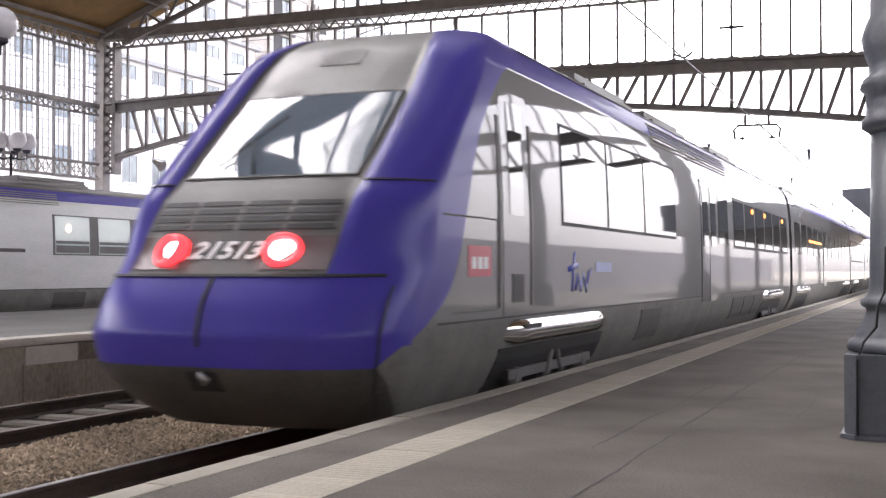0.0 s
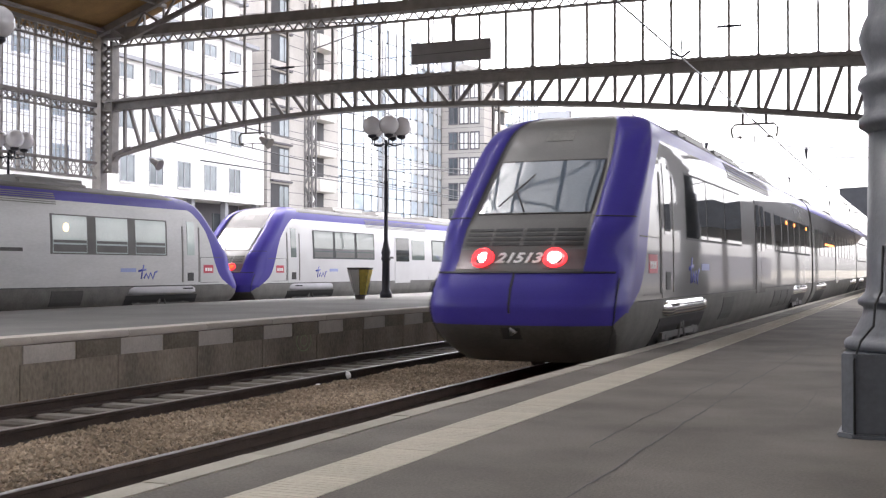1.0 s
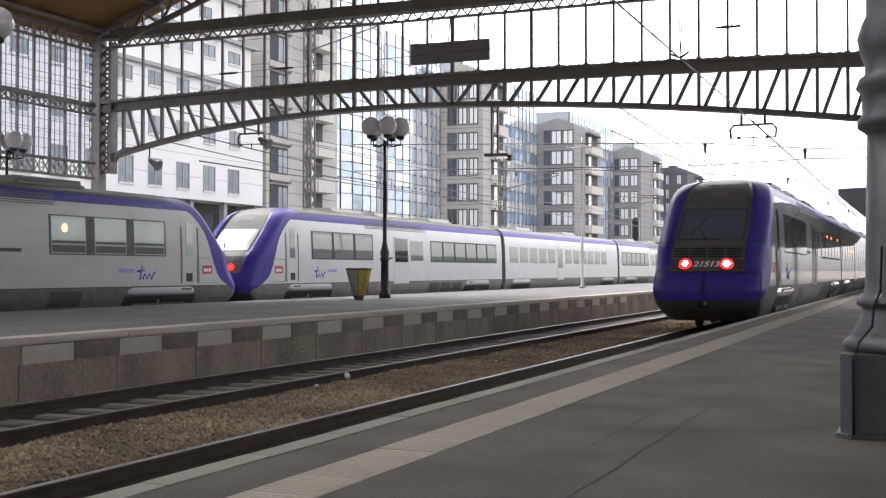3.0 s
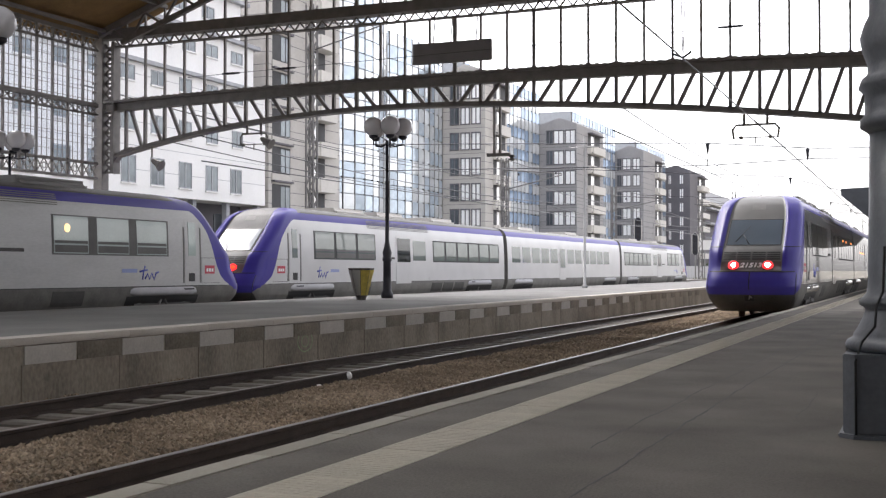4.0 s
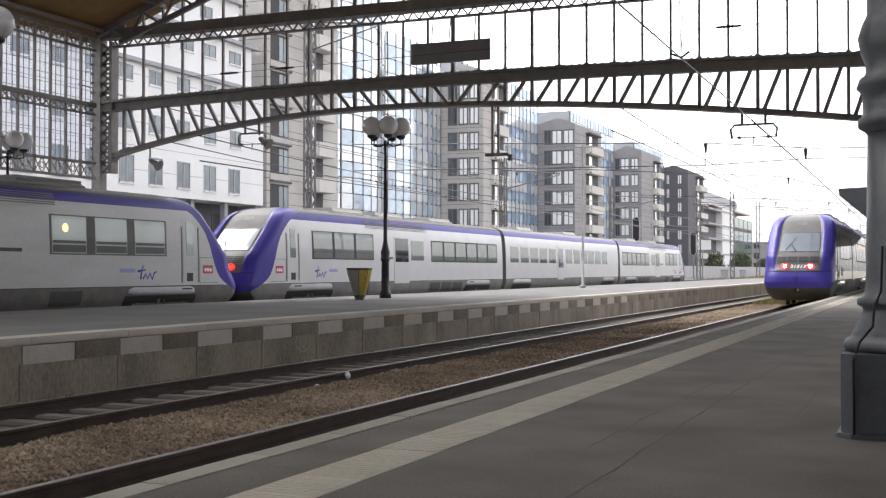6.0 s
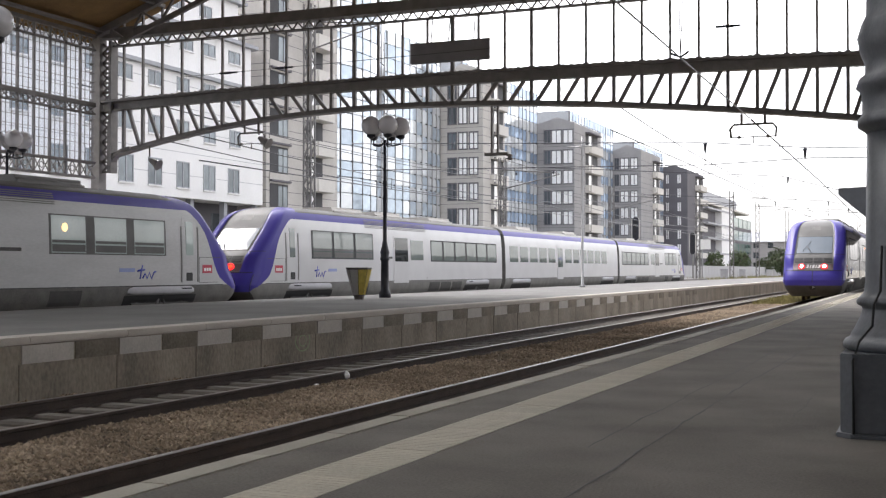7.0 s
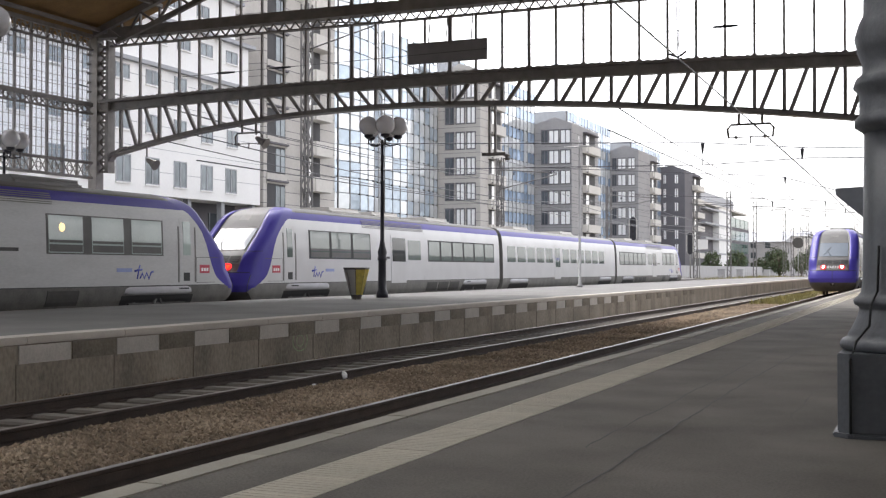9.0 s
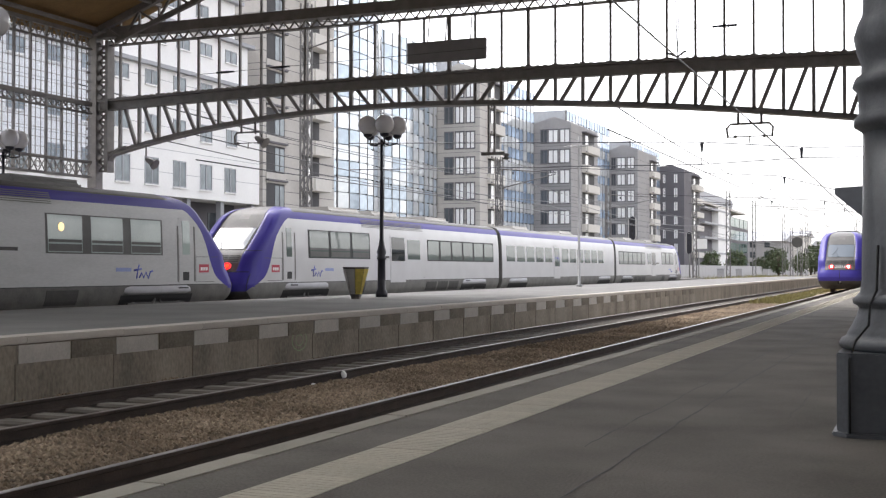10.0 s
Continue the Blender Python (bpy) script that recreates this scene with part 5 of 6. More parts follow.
def build_low_building():
    bd = thing("office_building", "low white and green glazed building with a zinc attic", "building")
    X = -46.0
    box_part("wall", (-70, 264.7, -0.8, X - 1.5, 345, 15.0), M_STONE3, bd)
    box_part("corner_wall", (-52, 284, -0.8, X, 302, 16.3), M_PLASTER, bd)
    box_part("attic", (-70, 270, 15.0, X - 5, 340, 20.5), M_ZINC, bd)
    box_part("roof_slab", (-70, 264, 15.9, X + 0.1, 330, 16.4), M_BALC, bd)
    for k in range(4):
        z = 2.2 + k * 3.4
        for i in range(5):
            box_part("green_window", (X - 1.6, 304 + i * 8, z, X - 1.4, 311 + i * 8, z + 2.5), M_GREENGLASS, bd)
        box_part("band", (X - 6, 265, z + 2.5, X + 0.12, 303, z + 2.9), M_ZINC, bd)
        for i in range(3):
            box_part("window", (X - 8, 264.6, z, X - 1.7, 264.75, z + 2.2), M_PANE, bd) if i == 0 else None
    for i, (y, hh, m) in enumerate(((360, 9.5, M_STONE2), (395, 12, M_BALC), (450, 10, M_STONE2), (520, 13, M_STONE), (620, 14, M_STONE2))):
        b2 = thing("distant_house", "distant grey house beyond the railway yard", "building", group="distant houses")
        box_part("wall", (-75, y, -0.8, -40 + 3 * (i % 2), y + 30, hh), m, b2)
        bm = bmesh.new()
        for (xa, xb) in ((-76, -39 + 3 * (i % 2)),):
            v = [bm.verts.new(p) for p in ((xa, y - 1, hh), (xb, y - 1, hh), (xb, y + 31, hh), (xa, y + 31, hh), (xa, y + 15, hh + 2), (xb, y + 15, hh + 2))]
            for f in ((0, 1, 5, 4), (2, 3, 4, 5), (0, 4, 3), (1, 2, 5), (3, 2, 1, 0)):
                bm.faces.new([v[q] for q in f])
        part("roof", bm, M_ZINC, b2)
        for k in range(3):
            for q in range(7):
                x = -70 + q * 4.2
                box_part("window", (x, y - 0.1, 1.6 + k * 3.0, x + 1.5, y + 0.05, 3.3 + k * 3.0), M_PANE, b2)
            for q in range(4):
                box_part("window", (-40 + 3 * (i % 2), y + 3 + q * 7, 2 + k * 4, -39.9 + 3 * (i % 2), y + 5 + q * 7, 4 + k * 4), M_PANE, b2)


build_low_building()


# ---- lamps ----
def build_lamp(at):
    lp = thing("platform_lamp", "dark iron lamp post with a cluster of frosted globes", "lamp post", group="platform lamps", at=at)
    bm = bmesh.new()
    bm_lathe(bm, [(0.19, 0), (0.19, 0.14), (0.13, 0.25), (0.12, 1.15), (0.16, 1.2), (0.12, 1.27), (0.15, 1.42), (0.10, 1.6), (0.065, 1.8), (0.055, 3.6), (0.075, 3.63), (0.05, 3.68), (0.045, 4.95)], 16)
    part("post", bm, M_POST, lp)
    for i in range(5):
        a = 2 * math.pi * (i + 0.25) / 5
        r = 0.49
        bm = bmesh.new()
        bm_tube(bm, [(0, 0, 4.85), (0.5 * r * math.cos(a), 0.5 * r * math.sin(a), 4.76), (r * math.cos(a), r * math.sin(a), 4.80), (r * math.cos(a), r * math.sin(a), 4.98)], 0.025, 6)
        bm_lathe(bm, [(0.06, 0), (0.14, 0.06), (0.14, 0.12)], 12, (r * math.cos(a), r * math.sin(a), 4.96))
        part("arm", bm, M_POST, lp)
        bm = bmesh.new()
        bmesh.ops.create_uvsphere(bm, u_segments=20, v_segments=12, radius=0.305)
        bmesh.ops.translate(bm, verts=bm.verts[:], vec=(r * math.cos(a), r * math.sin(a), 5.36))
        for f in bm.faces:
            f.smooth = True
        part("globe", bm, M_GLOBE, lp)
    return lp


lamp = build_lamp(pose(-15.8, 33.3, Z2))
for p in (pose(-16.05, 16.3, Z2, 0, 0, 4.4), pose(-28.0, 30.1, Z3, 0, 0, 30)):
    copy_thing(lamp, p)


def build_bin():
    bn = thing("litter_bin", "tapered grey litter bin with a yellow panel on the platform", "litter bin", at=pose(-15.55, 31.0, Z2))
    bm = bmesh.new()
    bm_lathe(bm, [(0.14, 0.0), (0.14, 0.05), (0.16, 0.10), (0.37, 0.90), (0.385, 0.91), (0.385, 0.94), (0.36, 0.94), (0.33, 0.80)], 8, flat=True)
    part("body", bm, M_BIN, bn)
    for k in range(8):
        a = radians(45 * k)
        bm = bmesh.new()
        v = [bm.verts.new((r * math.cos(a + d), r * math.sin(a + d), z)) for r, d, z in ((0.184, -0.36, 0.14), (0.184, 0.36, 0.14), (0.378, 0.375, 0.88), (0.378, -0.375, 0.88))]
        bm.faces.new(v)
        bmesh.ops.solidify(bm, geom=bm.faces[:], thickness=0.012)
        yellow = k in (0, 1, 7, 3)
        part("panel", bm, M_YELLOW if yellow else M_BALC, bn, "faded yellow panel" if yellow else "")


build_bin()


# ---- overhead line, masts and signals ----
def build_mast(x, y, h, w=0.42, arm=None, group="catenary masts"):
    ms = thing("catenary_mast", "pale galvanised lattice mast carrying the overhead line", "mast", group=group)
    zb = -0.8
    for sx in (-1, 1):
        for sy in (-1, 1):
            box_part("leg", (x + sx * w / 2 - 0.04, y + sy * w / 2 - 0.04, zb, x + sx * w / 2 + 0.04, y + sy * w / 2 + 0.04, h), M_MAST, ms)
    bm = bmesh.new()
    n = int((h - zb) / 0.7)
    for i in range(n):
        za, zc = zb + i * 0.7, zb + (i + 1) * 0.7
        s = 1 if i % 2 else -1
        for sy in (-1, 1):
            bm_bar(bm, (x - s * w / 2, y + sy * w / 2, za), (x + s * w / 2, y + sy * w / 2, zc), 0.045)
        for sx in (-1, 1):
            bm_bar(bm, (x + sx * w / 2, y - s * w / 2, za), (x + sx * w / 2, y + s * w / 2, zc), 0.045)
    tagged(part("lacing", bm, M_MAST, ms), kind="stuff")
    if arm:
        bm = bmesh.new()
        bm_tube(bm, [(x, y, h - 0.9), (x + arm, y, h - 1.3)], 0.045, 6)
        bm_tube(bm, [(x, y, h - 0.1), (x + arm * 0.8, y, h - 1.25)], 0.02, 6)
        bm_tube(bm, [(x, y, h - 2.4), (x + arm, y, h - 1.4)], 0.04, 6)
        part("bracket_arm", bm, M_MAST, ms)
        for d in (0.25, 0.9):
            bm = bmesh.new()
            bm_lathe(bm, [(0.03, 0), (0.09, 0.03), (0.04, 0.06), (0.09, 0.1), (0.04, 0.13), (0.09, 0.17), (0.03, 0.2)], 10, (x + arm * d, y, h - 1.35))
            part("insulator", bm, M_POST, ms)
    return ms


build_mast(-30.0, 54.0, 15.0, 0.42, 4.0)
build_mast(-30.0, 84.0, 9.6, 0.42, 4.5)
build_mast(-30.0, 117.0, 9.6, 0.45, 5.0)
build_mast(-30.0, 165.0, 11.5, 0.5, 5.0)
for y, h in ((195.0, 14.0), (226.0, 14.0), (275.0, 14.5), (330.0, 14.0), (400.0, 14.0)):
    build_mast(-30.0, y, h, 0.6, 5.5)
for x, y, h in ((-22.0, 214.0, 8.5), (-24.0, 252.0, 10.0), (-18.0, 292.0, 10.0), (-10.5, 345.0, 11.0), (-22.0, 380.0, 11.5)):
    build_mast(x, y, h, 0.45, 3.5)
for y in (262.0, 330.0, 420.0):
    build_mast(-14.0, y, 11.5, 0.5, 6.0)


def build_wires():
    wr = thing("overhead_wires", "thin dark overhead line wires above the tracks", "wire")

    def wire(pts, r=0.016, sag=0.0):
        bm = bmesh.new()
        out = []
        for a, b in zip(pts, pts[1:]):
            for k in range(8):
                q = k / 8
                p = Vector(a).lerp(Vector(b), q)
                p.z -= sag * 4 * q * (1 - q)
                out.append(p)
        out.append(Vector(pts[-1]))
        bm_tube(bm, out, r, 5)
        part("wire", bm, M_POST, wr)
    ys = [GABLE + 0.1, 85, 135, 185, 240, 300, 400]
    for x, z in ((T1, 5.05), (T2, 5.05), (T3, 5.05)):
        if x == T1:
            wire([(-4.9, -10, 5.75), (-4.9, 19, 5.64), (-4.9, GABLE, 5.55)], 0.018)
            wire([(-4.9, GABLE, 5.55), (-4.9, 59, 5.36), (-4.9, 98, 4.82), (-4.9, 200, 4.7)], 0.028)
            continue
        z += 0.4 if x == T2 else 0.0
        wire([(x, y, z) for y in ys], 0.024)
        wire([(x, GABLE, z + 0.9)] + [(x, y, z + 1.0) for y in ys[1:]], 0.022, 0.5)
        for a, b in zip(ys, ys[1:]):
            for k in range(1, 6):
                q = k / 6
                y = a + (b - a) * q
                wire([(x, y, z), (x, y, z + 1.0 - 2.0 * q * (1 - q))], 0.010)
    for x, z in ((-33.4, 9.0), (-30.5, 8.2), (-29.0, 6.4)):
        wire([(x, y, z) for y in (40, 92, 160, 238, 330)], 0.022, 0.5)
    # cross wires over the yard
    for y, z0, z1 in ((55.0, 7.4, 6.35), (55.0, 6.0, 5.9), (85.0, 8.6, 6.1), (120.0, 8.6, 6.6), (150.0, 9.2, 7.0), (185.0, 10.5, 8.0)):
        wire([(-28, y, z0 + 0.3), (-9.65, y, z1 + (z0 - z1) * 0.62), (-4.9, y, z1 + 0.22), (3.0, y, z1)], 0.017 + 0.00014 * y)
    # a span wire in front of the screen, with its insulators, and a drop holding the contact wire
    y = GABLE - 1.1
    za, zb = 7.88, 8.18

    def span(x):
        return za + (zb - za) * (x + 24.2) / 19.5
    wire([(-24.2, y, za), (-4.3, y, span(-4.3))], 0.009)
    for x in (-22.4, -20.2, -5.4):
        bm = bmesh.new()
        for k in range(4):
            bm_lathe(bm, [(0.03, 0.08 * k - 0.16), (0.055, 0.08 * k - 0.13), (0.03, 0.08 * k - 0.10)], 8)
        bmesh.ops.transform(bm, matrix=Matrix.Translation((x, y, span(x))) @ Matrix.Rotation(radians(90), 4, "Y"), verts=bm.verts[:])
        bm_tube(bm, [(x - 0.35, y, span(x)), (x - 0.2, y, span(x)), (x + 0.2, y, span(x)), (x + 0.35, y, span(x))], 0.035, 8)
        part("insulator", bm, M_POST, wr)
    wire([(-4.9, 25.0, 5.62), (-5.0, 25.0, 9.6)], 0.010)
    wire([(-4.9, 25.0, 5.62), (-4.75, 25.0, 9.6)], 0.010)
    bm = bmesh.new()
    bm_tube(bm, [(-5.12, 25.0, 5.72), (-4.9, 25.0, 5.62), (-4.72, 25.0, 5.74)], 0.024, 6)
    part("clamp", bm, M_POST, wr)
    # insulators hanging from the cross wires
    for x, y, z in ((-9.65, 55.0, 7.0), (-5.2, 55.0, 6.58), (-9.2, 85.0, 7.6), (-5.1, 85.0, 6.3), (-14.2, 120.0, 7.9), (-9.2, 120.0, 7.8), (-9.2, 150.0, 8.5), (-14.2, 185.0, 9.6)):
        bm = bmesh.new()
        bm_lathe(bm, [(0.012, -1.05), (0.014, -0.5), (0.05, -0.42), (0.08, -0.12), (0.12, -0.06), (0.03, 0)], 8, (x, y, z))
        part("insulator", bm, M_POST, wr)


build_wires()


def build_hanger(x, w=0.75):
    """A frame under the screen that keeps the contact wire."""
    hg = thing("wire_hanger", "dark steel frame hanging under the iron screen for the wire", "wire support", group="wire hangers")
    z = arch_z(x)
    bm = bmesh.new()
    for s in (-0.45, 0.45):
        bm_tube(bm, [(x + s * w, GABLE, z), (x + s * w, GABLE, z - 0.32)], 0.04, 8)
    bm_tube(bm, [(x - w * 0.85, GABLE, z - 0.72), (x - w * 0.9, GABLE, z - 0.45), (x - w * 0.75, GABLE, z - 0.32), (x + w * 0.75, GABLE, z - 0.32), (x + w * 0.9, GABLE, z - 0.45), (x + w * 0.85, GABLE, z - 0.72)], 0.035, 8)
    part("frame", bm, M_IRON, hg)
    bm = bmesh.new()
    for s in (-1, 1):
        bm_lathe(bm, [(0.02, -0.05), (0.06, -0.02), (0.06, 0.02), (0.02, 0.05)], 8, (x + s * 0.42, GABLE, z - 0.7))
        bm_tube(bm, [(x + s * 0.62, GABLE, z - 0.70), (x, GABLE, z - 0.70)], 0.016, 6)
    bm_tube(bm, [(x, GABLE, z - 0.68), (x, GABLE, z - 0.9)], 0.02, 6)
    part("clamp", bm, M_IRON, hg)


build_hanger(-4.85)
build_hanger(-22.15, 0.62)


def build_loudspeaker(x, z, d=0.3):
    ls = thing("loudspeaker", "dark loudspeaker hanging under the iron screen", "loudspeaker", group="loudspeakers")
    bm = bmesh.new()
    bm_tube(bm, [(x, GABLE, arch_z(x)), (x, GABLE, z + 0.1)], 0.03, 6)
    part("rod", bm, M_IRON, ls)
    bm = bmesh.new()
    bm_lathe(bm, [(0.06, 0), (0.1, 0.1), (0.12, 0.25), (0.2, 0.45), (0.21, 0.47)], 14)
    bmesh.ops.transform(bm, matrix=Matrix.Translation((x, GABLE, z)) @ Matrix.Rotation(radians(120), 4, "Y"), verts=bm.verts[:])
    part("horn", bm, M_IRON, ls)


build_loudspeaker(-21.85, 5.75)
build_loudspeaker(-26.5, 5.15)


def build_drop():
    dr = thing("wire_support", "dark insulated wire support hanging below the screen", "wire support")
    bm = bmesh.new()
    for x in (-13.1, -12.9):
        bm_box(bm, x - 0.03, GABLE - 0.05, 4.85, x + 0.03, GABLE + 0.05, arch_z(x) + 0.05)
    bm_box(bm, -13.35, GABLE - 0.06, 4.78, -12.55, GABLE + 0.06, 4.88)
    bm_lathe(bm, [(0.05, 0), (0.12, 0.05), (0.05, 0.1), (0.12, 0.15), (0.05, 0.2)], 10, (-12.5, GABLE, 4.62))
    part("frame", bm, M_IRON, dr)


build_drop()


def build_signal(x, y, zb, z0, z1):
    sg = thing("railway_signal", "tall dark railway signal head with a pale rim on a mast", "signal", group="railway signals")
    bm = bmesh.new()
    bm_tube(bm, [(x, y + 0.2, zb), (x, y + 0.2, z1)], 0.09, 8)
    part("mast", bm, M_STEEL, sg)

    def plate(r, d, name, mat):
        bm = bmesh.new()
        pts = [(r * math.cos(a), z1 - r - 0.1 + r * math.sin(a)) for a in [math.pi * k / 10 for k in range(11)]] + [(r * math.cos(a), z0 + r + 0.1 + r * math.sin(a)) for a in [math.pi + math.pi * k / 10 for k in range(11)]]
        a = [bm.verts.new((x + px, y - d, pz)) for px, pz in pts]
        b = [bm.verts.new((x + px, y + 0.05, pz)) for px, pz in pts]
        bm.faces.new(a), bm.faces.new(b[::-1])
        for i in range(len(a)):
            bm.faces.new((a[i], a[(i + 1) % len(a)], b[(i + 1) % len(a)], b[i]))
        part(name, bm, mat, sg)
    plate(0.46, 0.0, "rim", M_BALC)
    plate(0.36, 0.03, "head", M_POST)
    for k in range(4):
        bm = bmesh.new()
        bm_lathe(bm, [(0.13, 0), (0.13, 0.05), (0.1, 0.06)], 12)
        bmesh.ops.transform(bm, matrix=Matrix.Translation((x, y - 0.03, z0 + 0.6 + k * (z1 - z0 - 1.2) / 3)) @ Matrix.Rotation(radians(90), 4, "X"), verts=bm.verts[:])
        part("lens", bm, M_BLACK, sg)


build_signal(-30.0, 127.5, -0.8, 4.2, 7.0)
build_signal(-30.0, 161.0, -0.8, 3.1, 6.3)


def build_small_things():
    pl = thing("platform_pole", "slim pale grey pole standing on the island platform", "pole")
    bm = bmesh.new()
    bm_lathe(bm, [(0.16, 0), (0.16, 0.1), (0.07, 0.15), (0.06, 6.9), (0.04, 7.6)], 12, (-16.2, 57.3, Z2))
    part("shaft", bm, M_STEEL, pl)
    bm = bmesh.new()
    bm_tube(bm, [(-17.0, 57.3, 7.3), (-15.4, 57.3, 7.3)], 0.03, 6)
    part("arm", bm, M_STEEL, pl)
    dk = thing("disc_signal", "round dark disc signal on a post", "signal")
    bm = bmesh.new()
    bm_lathe(bm, [(0.85, 0), (0.9, 0.05), (0.9, 0.1)], 24)
    bmesh.ops.transform(bm, matrix=Matrix.Translation((-20, 203.4, 5.6)) @ Matrix.Rotation(radians(90), 4, "X"), verts=bm.verts[:])
    part("disc", bm, M_HATCH, dk)
    bm = bmesh.new()
    bm_tube(bm, [(-20, 203.6, -0.8), (-20, 203.6, 5.6)], 0.08, 8)
    part("post", bm, M_STEEL, dk)
    bx = thing("sign_board", "small white board on a post beside the yard", "sign")
    box_part("board", (-31.2, 168, 4.0, -28.8, 168.1, 5.4), M_LETTER, bx)
    bm = bmesh.new()
    bm_tube(bm, [(-30, 168.15, -0.8), (-30, 168.15, 5.0)], 0.08, 8)
    part("post", bm, M_STEEL, bx)
    # the fence at the back of the yard
    fn = thing("yard_fence", "pale grey panel fence along the railway yard", "fence")
    panel = tile_mesh("panel", (-0.05, 0, 0, 0.05, 2.9, 2.6), M_FENCE)
    for i in range(75):
        piece("panel", panel, fn, (-36, 175 + i * 3.0, -0.8))
    for y, x in ((196, -32), (230, -34), (262, -33)):
        cb = thing("equipment_cabinet", "pale grey trackside equipment cabinet", "cabinet", group="trackside cabinets")
        box_part("body", (x, y, -0.8, x + 1.2, y + 2.5, 1.1), M_FENCE, cb)
        box_part("lid", (x - 0.08, y - 0.08, 1.1, x + 1.28, y + 2.58, 1.2), M_ZINC, cb)


build_small_things()


def build_bush(at, r, h, seed, name="bush", label="dark green bush growing beside the yard", trunk=0.0):
    """A crown of many small leaf clumps round a few limbs."""
    rng = random.Random(seed)
    tr = thing(name, label, "tree" if trunk else "bush", group="trees and bushes", at=pose(*at))
    bm = bmesh.new()
    for k in range(5):
        a = rng.uniform(0, 6.28)
        q = (0.5 * r * math.cos(a), 0.5 * r * math.sin(a), h * rng.uniform(0.5, 0.85))
        bm_tube(bm, [(0, 0, 0), (q[0] * 0.2, q[1] * 0.2, h * 0.35), q], 0.05 * r + 0.03, 6)
    part("trunk", bm, M_BARK, tr)
    vs, fs = [], []
    for k in range(900):
        a, u = rng.uniform(0, 6.28), rng.uniform(-1, 1)
        d = rng.uniform(0.35, 1.0) ** 0.5 * (0.8 + 0.35 * noise.noise((math.cos(a) * 2 + seed, math.sin(a) * 2, u * 2)))
        c = Vector((r * d * math.cos(a) * math.sqrt(1 - u * u), r * d * math.sin(a) * math.sqrt(1 - u * u), h * 0.55 + h * 0.5 * d * u))
        s = rng.uniform(0.06, 0.14) * r
        i = len(vs)
        for _ in range(2):
            n = [Vector((rng.uniform(-1, 1), rng.uniform(-1, 1), rng.uniform(-1, 1))) * s for _ in range(3)]
            vs += [tuple(c + v) for v in n]
        fs += [(i, i + 1, i + 2), (i + 3, i + 4, i + 5)]
    me = bpy.data.meshes.new("crown")
    me.from_pydata(vs, [], fs)
    me.materials.append(M_LEAF)
    ob = new("crown", me)
    ob.parent = tr
    return tr


for i, (x, y, r, h) in enumerate(((-40, 270, 3.0, 6.5), (-36.5, 285, 2.5, 5), (-34, 300, 3, 6), (-38, 330, 4, 8), (-33, 345, 3, 7), (-30, 370, 4, 7), (-36, 410, 5, 10), (-28, 430, 4, 8), (-40, 470, 6, 12), (-20, 520, 6, 10), (-8, 560, 6, 9), (2, 560, 6, 9), (12, 540, 6, 10), (-42, 250, 2.5, 6))):
    build_bush((x, y, -0.8), r, h, i + 3, "tree" if h > 6 else "bush", "leafy green tree beyond the railway yard" if h > 6 else "dark green bush growing beside the yard", 1.0 if h > 6 else 0.0)


def build_grass():
    """Dry weeds along the far end of the platforms and between the tracks."""
    rng = random.Random(9)
    vs, fs = [], []
    for x0, x1, y0, y1, n, hh in ((-8.0, -6.3, 58, 75, 2200, 0.35), (-8.2, -6.6, 75, 110, 1600, 0.3), (-22, -12, 150, 175, 2600, 0.7), (-34, -24, 150, 260, 3000, 0.9), (-8.4, -6.2, 110, 220, 1500, 0.35)):
        for _ in range(n):
            x, y = rng.uniform(x0, x1), rng.uniform(y0, y1)
            z = -0.66 if x > -10 else -0.8
            h, w, a = hh * rng.uniform(0.4, 1.1), 0.05 * hh + 0.02, rng.uniform(0, 6.28)
            i = len(vs)
            vs += [(x - w * math.cos(a), y - w * math.sin(a), z), (x + w * math.cos(a), y + w * math.sin(a), z), (x + rng.uniform(-0.15, 0.15), y + rng.uniform(-0.15, 0.15), z + h)]
            fs.append((i, i + 1, i + 2))
    me = bpy.data.meshes.new("weeds")
    me.from_pydata(vs, [], fs)
    me.materials.append(M_GRASS)
    tagged(new("weeds", me), "dry yellow-green weeds growing among the tracks", "grass", kind="stuff")


build_grass()


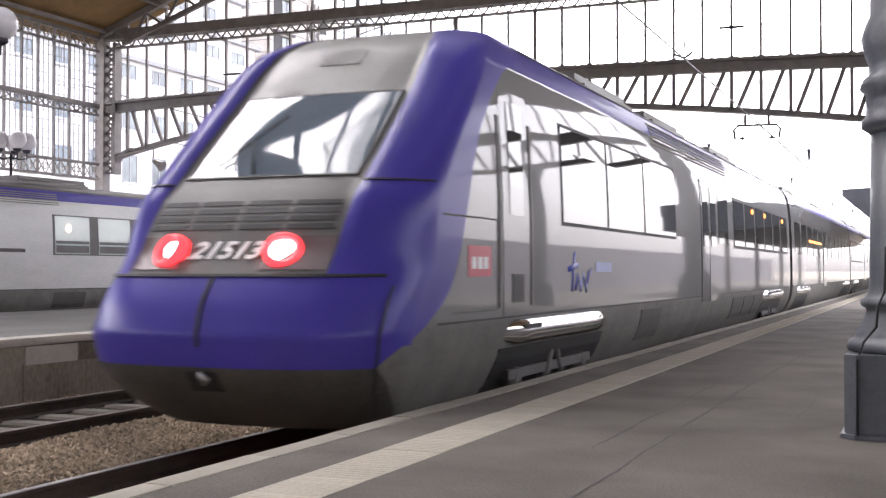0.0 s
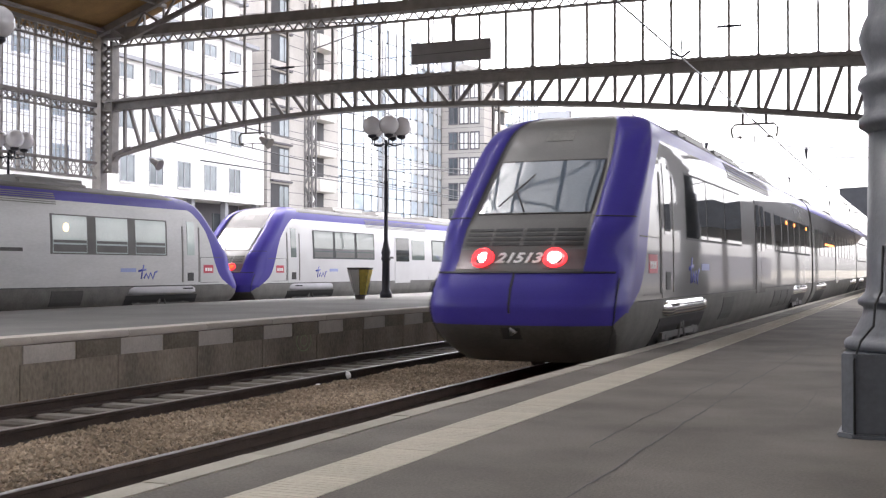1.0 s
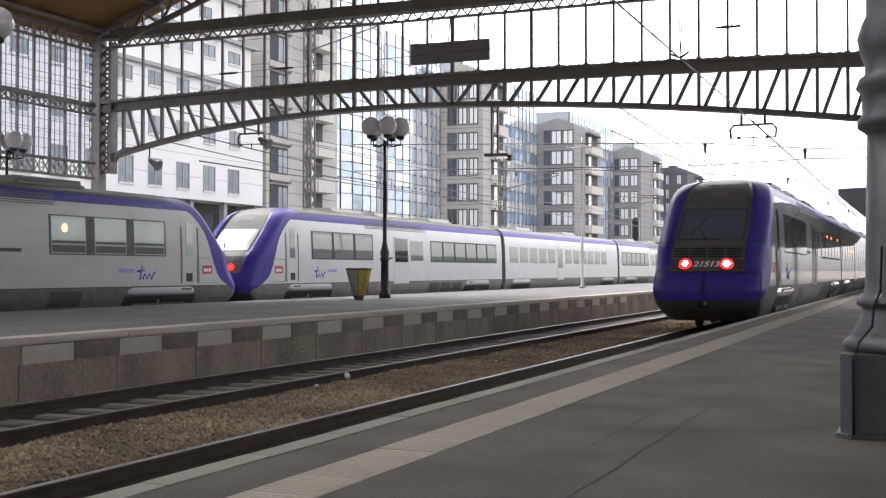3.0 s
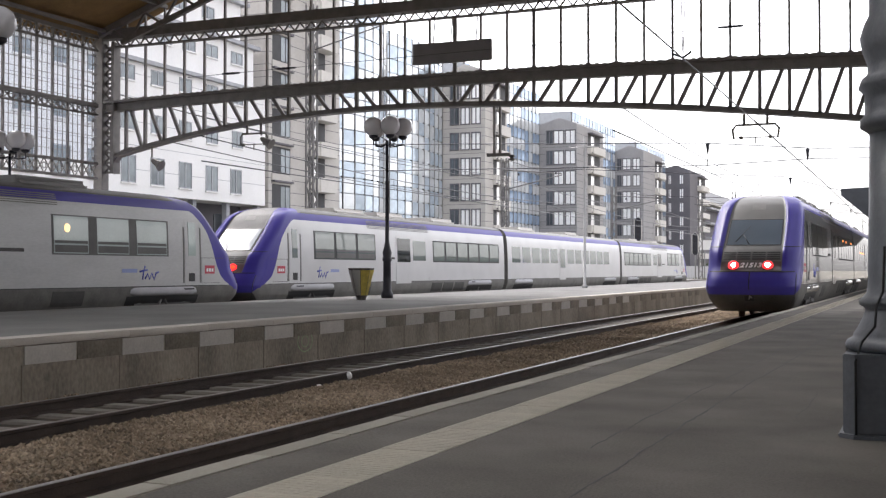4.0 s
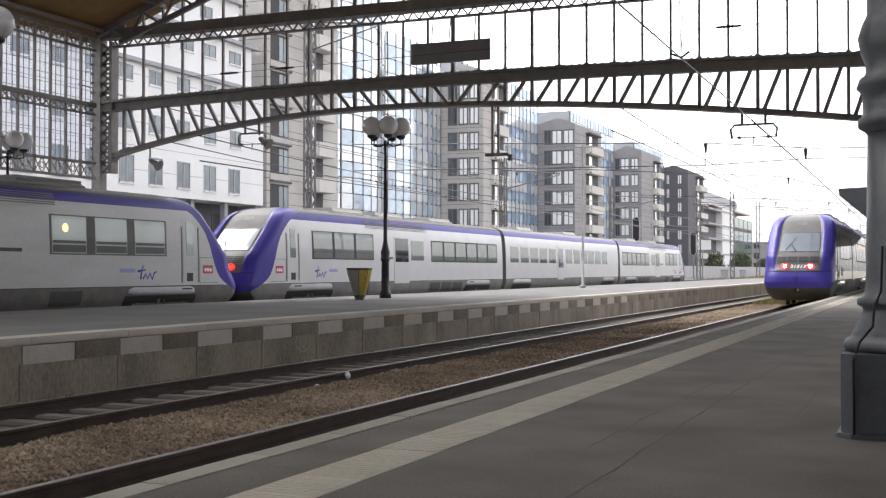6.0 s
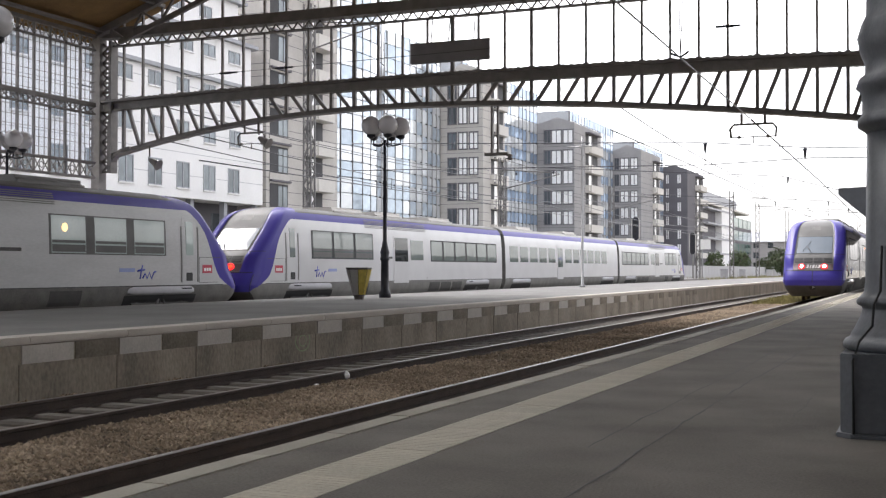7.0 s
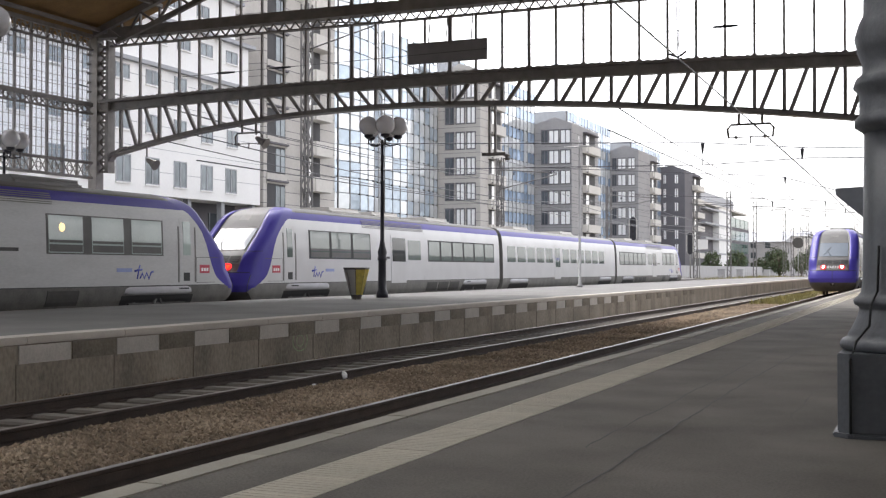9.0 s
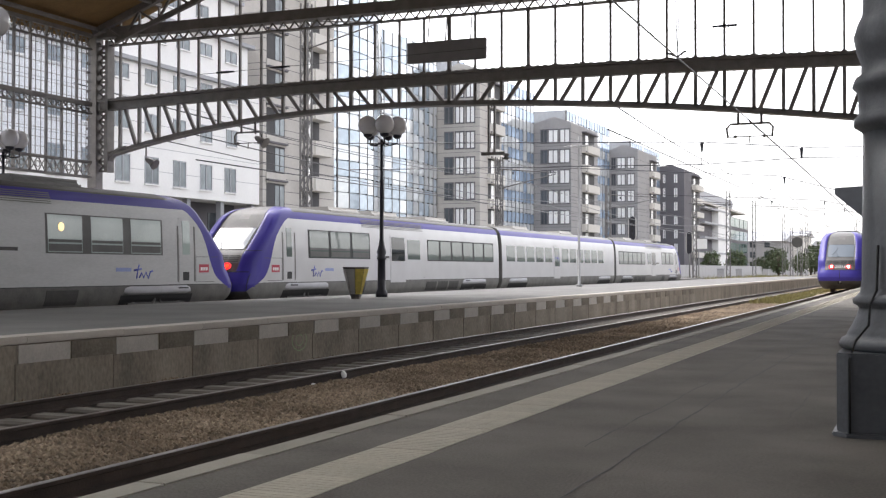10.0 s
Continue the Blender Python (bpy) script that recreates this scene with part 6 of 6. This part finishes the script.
# ---- pieces of the platforms ----
def build_pieces():
    rng = random.Random(2)
    kerb = bmesh.new()
    bm_box(kerb, 0, 0.006, -0.14, 0.208, 0.994, 0.0)
    bmesh.ops.bevel(kerb, geom=[e for e in kerb.edges if abs(e.verts[0].co.y - e.verts[1].co.y) > 0.5 and e.verts[0].co.z > -0.01], offset=0.018, segments=2, affect="EDGES")
    kerb_me = to_mesh(kerb, "kerb_stone", M_KERB)
    for i in range(110):
        ob = piece("kerb_stone", kerb_me, platform_near, (EDGE_1 + rng.uniform(-0.004, 0.004), 1 + i, rng.uniform(-0.002, 0.004)))
    slab = bmesh.new()
    bm_box(slab, 0.003, 0.003, -0.02, 0.397, 0.497, 0.0)
    for k in range(8):
        bm_box(slab, 0.02, 0.03 + k * 0.06, 0.0, 0.38, 0.055 + k * 0.06, 0.0018)
    slab_me = to_mesh(slab, "paving_slab", M_STRIPE)
    for i in range(220):
        piece("paving_slab", slab_me, platform_near, (-3.13, 1 + i * 0.5, rng.uniform(0.002, 0.006)))
    cope = bmesh.new()
    bm_box(cope, -0.34, 0.006, -0.10, 0.08, 1.994, 0.0)
    bmesh.ops.bevel(cope, geom=[e for e in cope.edges if abs(e.verts[0].co.y - e.verts[1].co.y) > 0.5 and e.verts[0].co.x > 0], offset=0.02, segments=2, affect="EDGES")
    cope_me = to_mesh(cope, "coping_stone", M_COPE)
    for i in range(70):
        piece("coping_stone", cope_me, platform_far, (EDGE_2, 6 + i * 2, Z2 + 0.006 + rng.uniform(-0.003, 0.003)))
    block = bmesh.new()
    bm_box(block, -0.02, 0, 0, 0.015, 0.98, 0.235)
    block_me = to_mesh(block, "concrete_block", M_BLOCK)
    for i in range(17):
        ob = piece("concrete_block", block_me, platform_wall, (EDGE_2 + 0.065, 11.85 + i * 1.96 + rng.uniform(-0.03, 0.03), -0.118 + rng.uniform(-0.004, 0.0)))
    joint_me = tile_mesh("wall_joint", (-0.02, 0, 0, 0.006, 0.018, 0.66), M_WALLD)
    stain_me = tile_mesh("wall_block", (-0.02, 0, 0, 0.009, 0.94, 0.235), M_WALLD)
    for i in range(24):
        piece("wall_joint", joint_me, platform_wall, (EDGE_2 + 0.062, 11.80 + i * 1.96, -0.785))
        piece("wall_block", stain_me, platform_wall, (EDGE_2 + 0.063, 12.86 + i * 1.96 + rng.uniform(-0.03, 0.03), -0.118))
    # a green sprayed loop on the wall, and a pale scrap by the rail
    bm = bmesh.new()
    for r0, r1, sq in ((0.26, 0.285, 0.7), (0.12, 0.14, 0.8)):
        ring = [(math.cos(2 * math.pi * k / 24), math.sin(2 * math.pi * k / 24)) for k in range(24)]
        a = [bm.verts.new((EDGE_2 + 0.064, 19.15 + r0 * c, -0.22 + sq * r0 * q)) for c, q in ring]
        d = [bm.verts.new((EDGE_2 + 0.064, 19.15 + r1 * c, -0.22 + sq * r1 * q)) for c, q in ring]
        for k in range(24):
            bm.faces.new((a[k], a[(k + 1) % 24], d[(k + 1) % 24], d[k]))
    part("sprayed_loop", bm, M_SPRAY, platform_wall, "faded green sprayed loop")
    bm = bmesh.new()
    bmesh.ops.create_icosphere(bm, subdivisions=2, radius=0.045)
    for v in bm.verts:
        v.co = v.co * (1 + 0.5 * noise.noise(v.co * 20)) * 1.0
        v.co.z *= 1.3
    scrap = tagged(part("litter_scrap", bm, M_LETTER), "small crumpled white scrap lying beside the rail", "litter", group="litter")
    scrap.location = (-8.28, 16.1, RAIL_Z - 0.04)
    for x, y, k in ((-8.22, 15.75, 0.7), (-8.15, 14.9, 0.6), (-8.2, 15.5, 0.5)):
        bm = bmesh.new()
        bmesh.ops.create_icosphere(bm, subdivisions=1, radius=0.045 * k)
        for v in bm.verts:
            v.co = v.co * (1 + 0.6 * noise.noise(v.co * 25 + Vector((x, y, 0))))
            v.co.y *= 2.2
            v.co.z *= 0.5
        tagged(part("litter_scrap", bm, M_LETTER), "flattened white scrap lying on the ballast", "litter", group="litter").location = (x, y, bed_z(x, y) + 0.03)


build_pieces()


def motions():
    nose = [(0, 7.67), (1, 15.0), (2.5, 26.05), (4, 37.2), (5.5, 48.15), (7, 59.05), (8.5, 70.0), (10, 80.6)]
    walk(train, [(t, pose(T1, y, RAIL_Z + LIFT)) for t, y in nose])


motions()
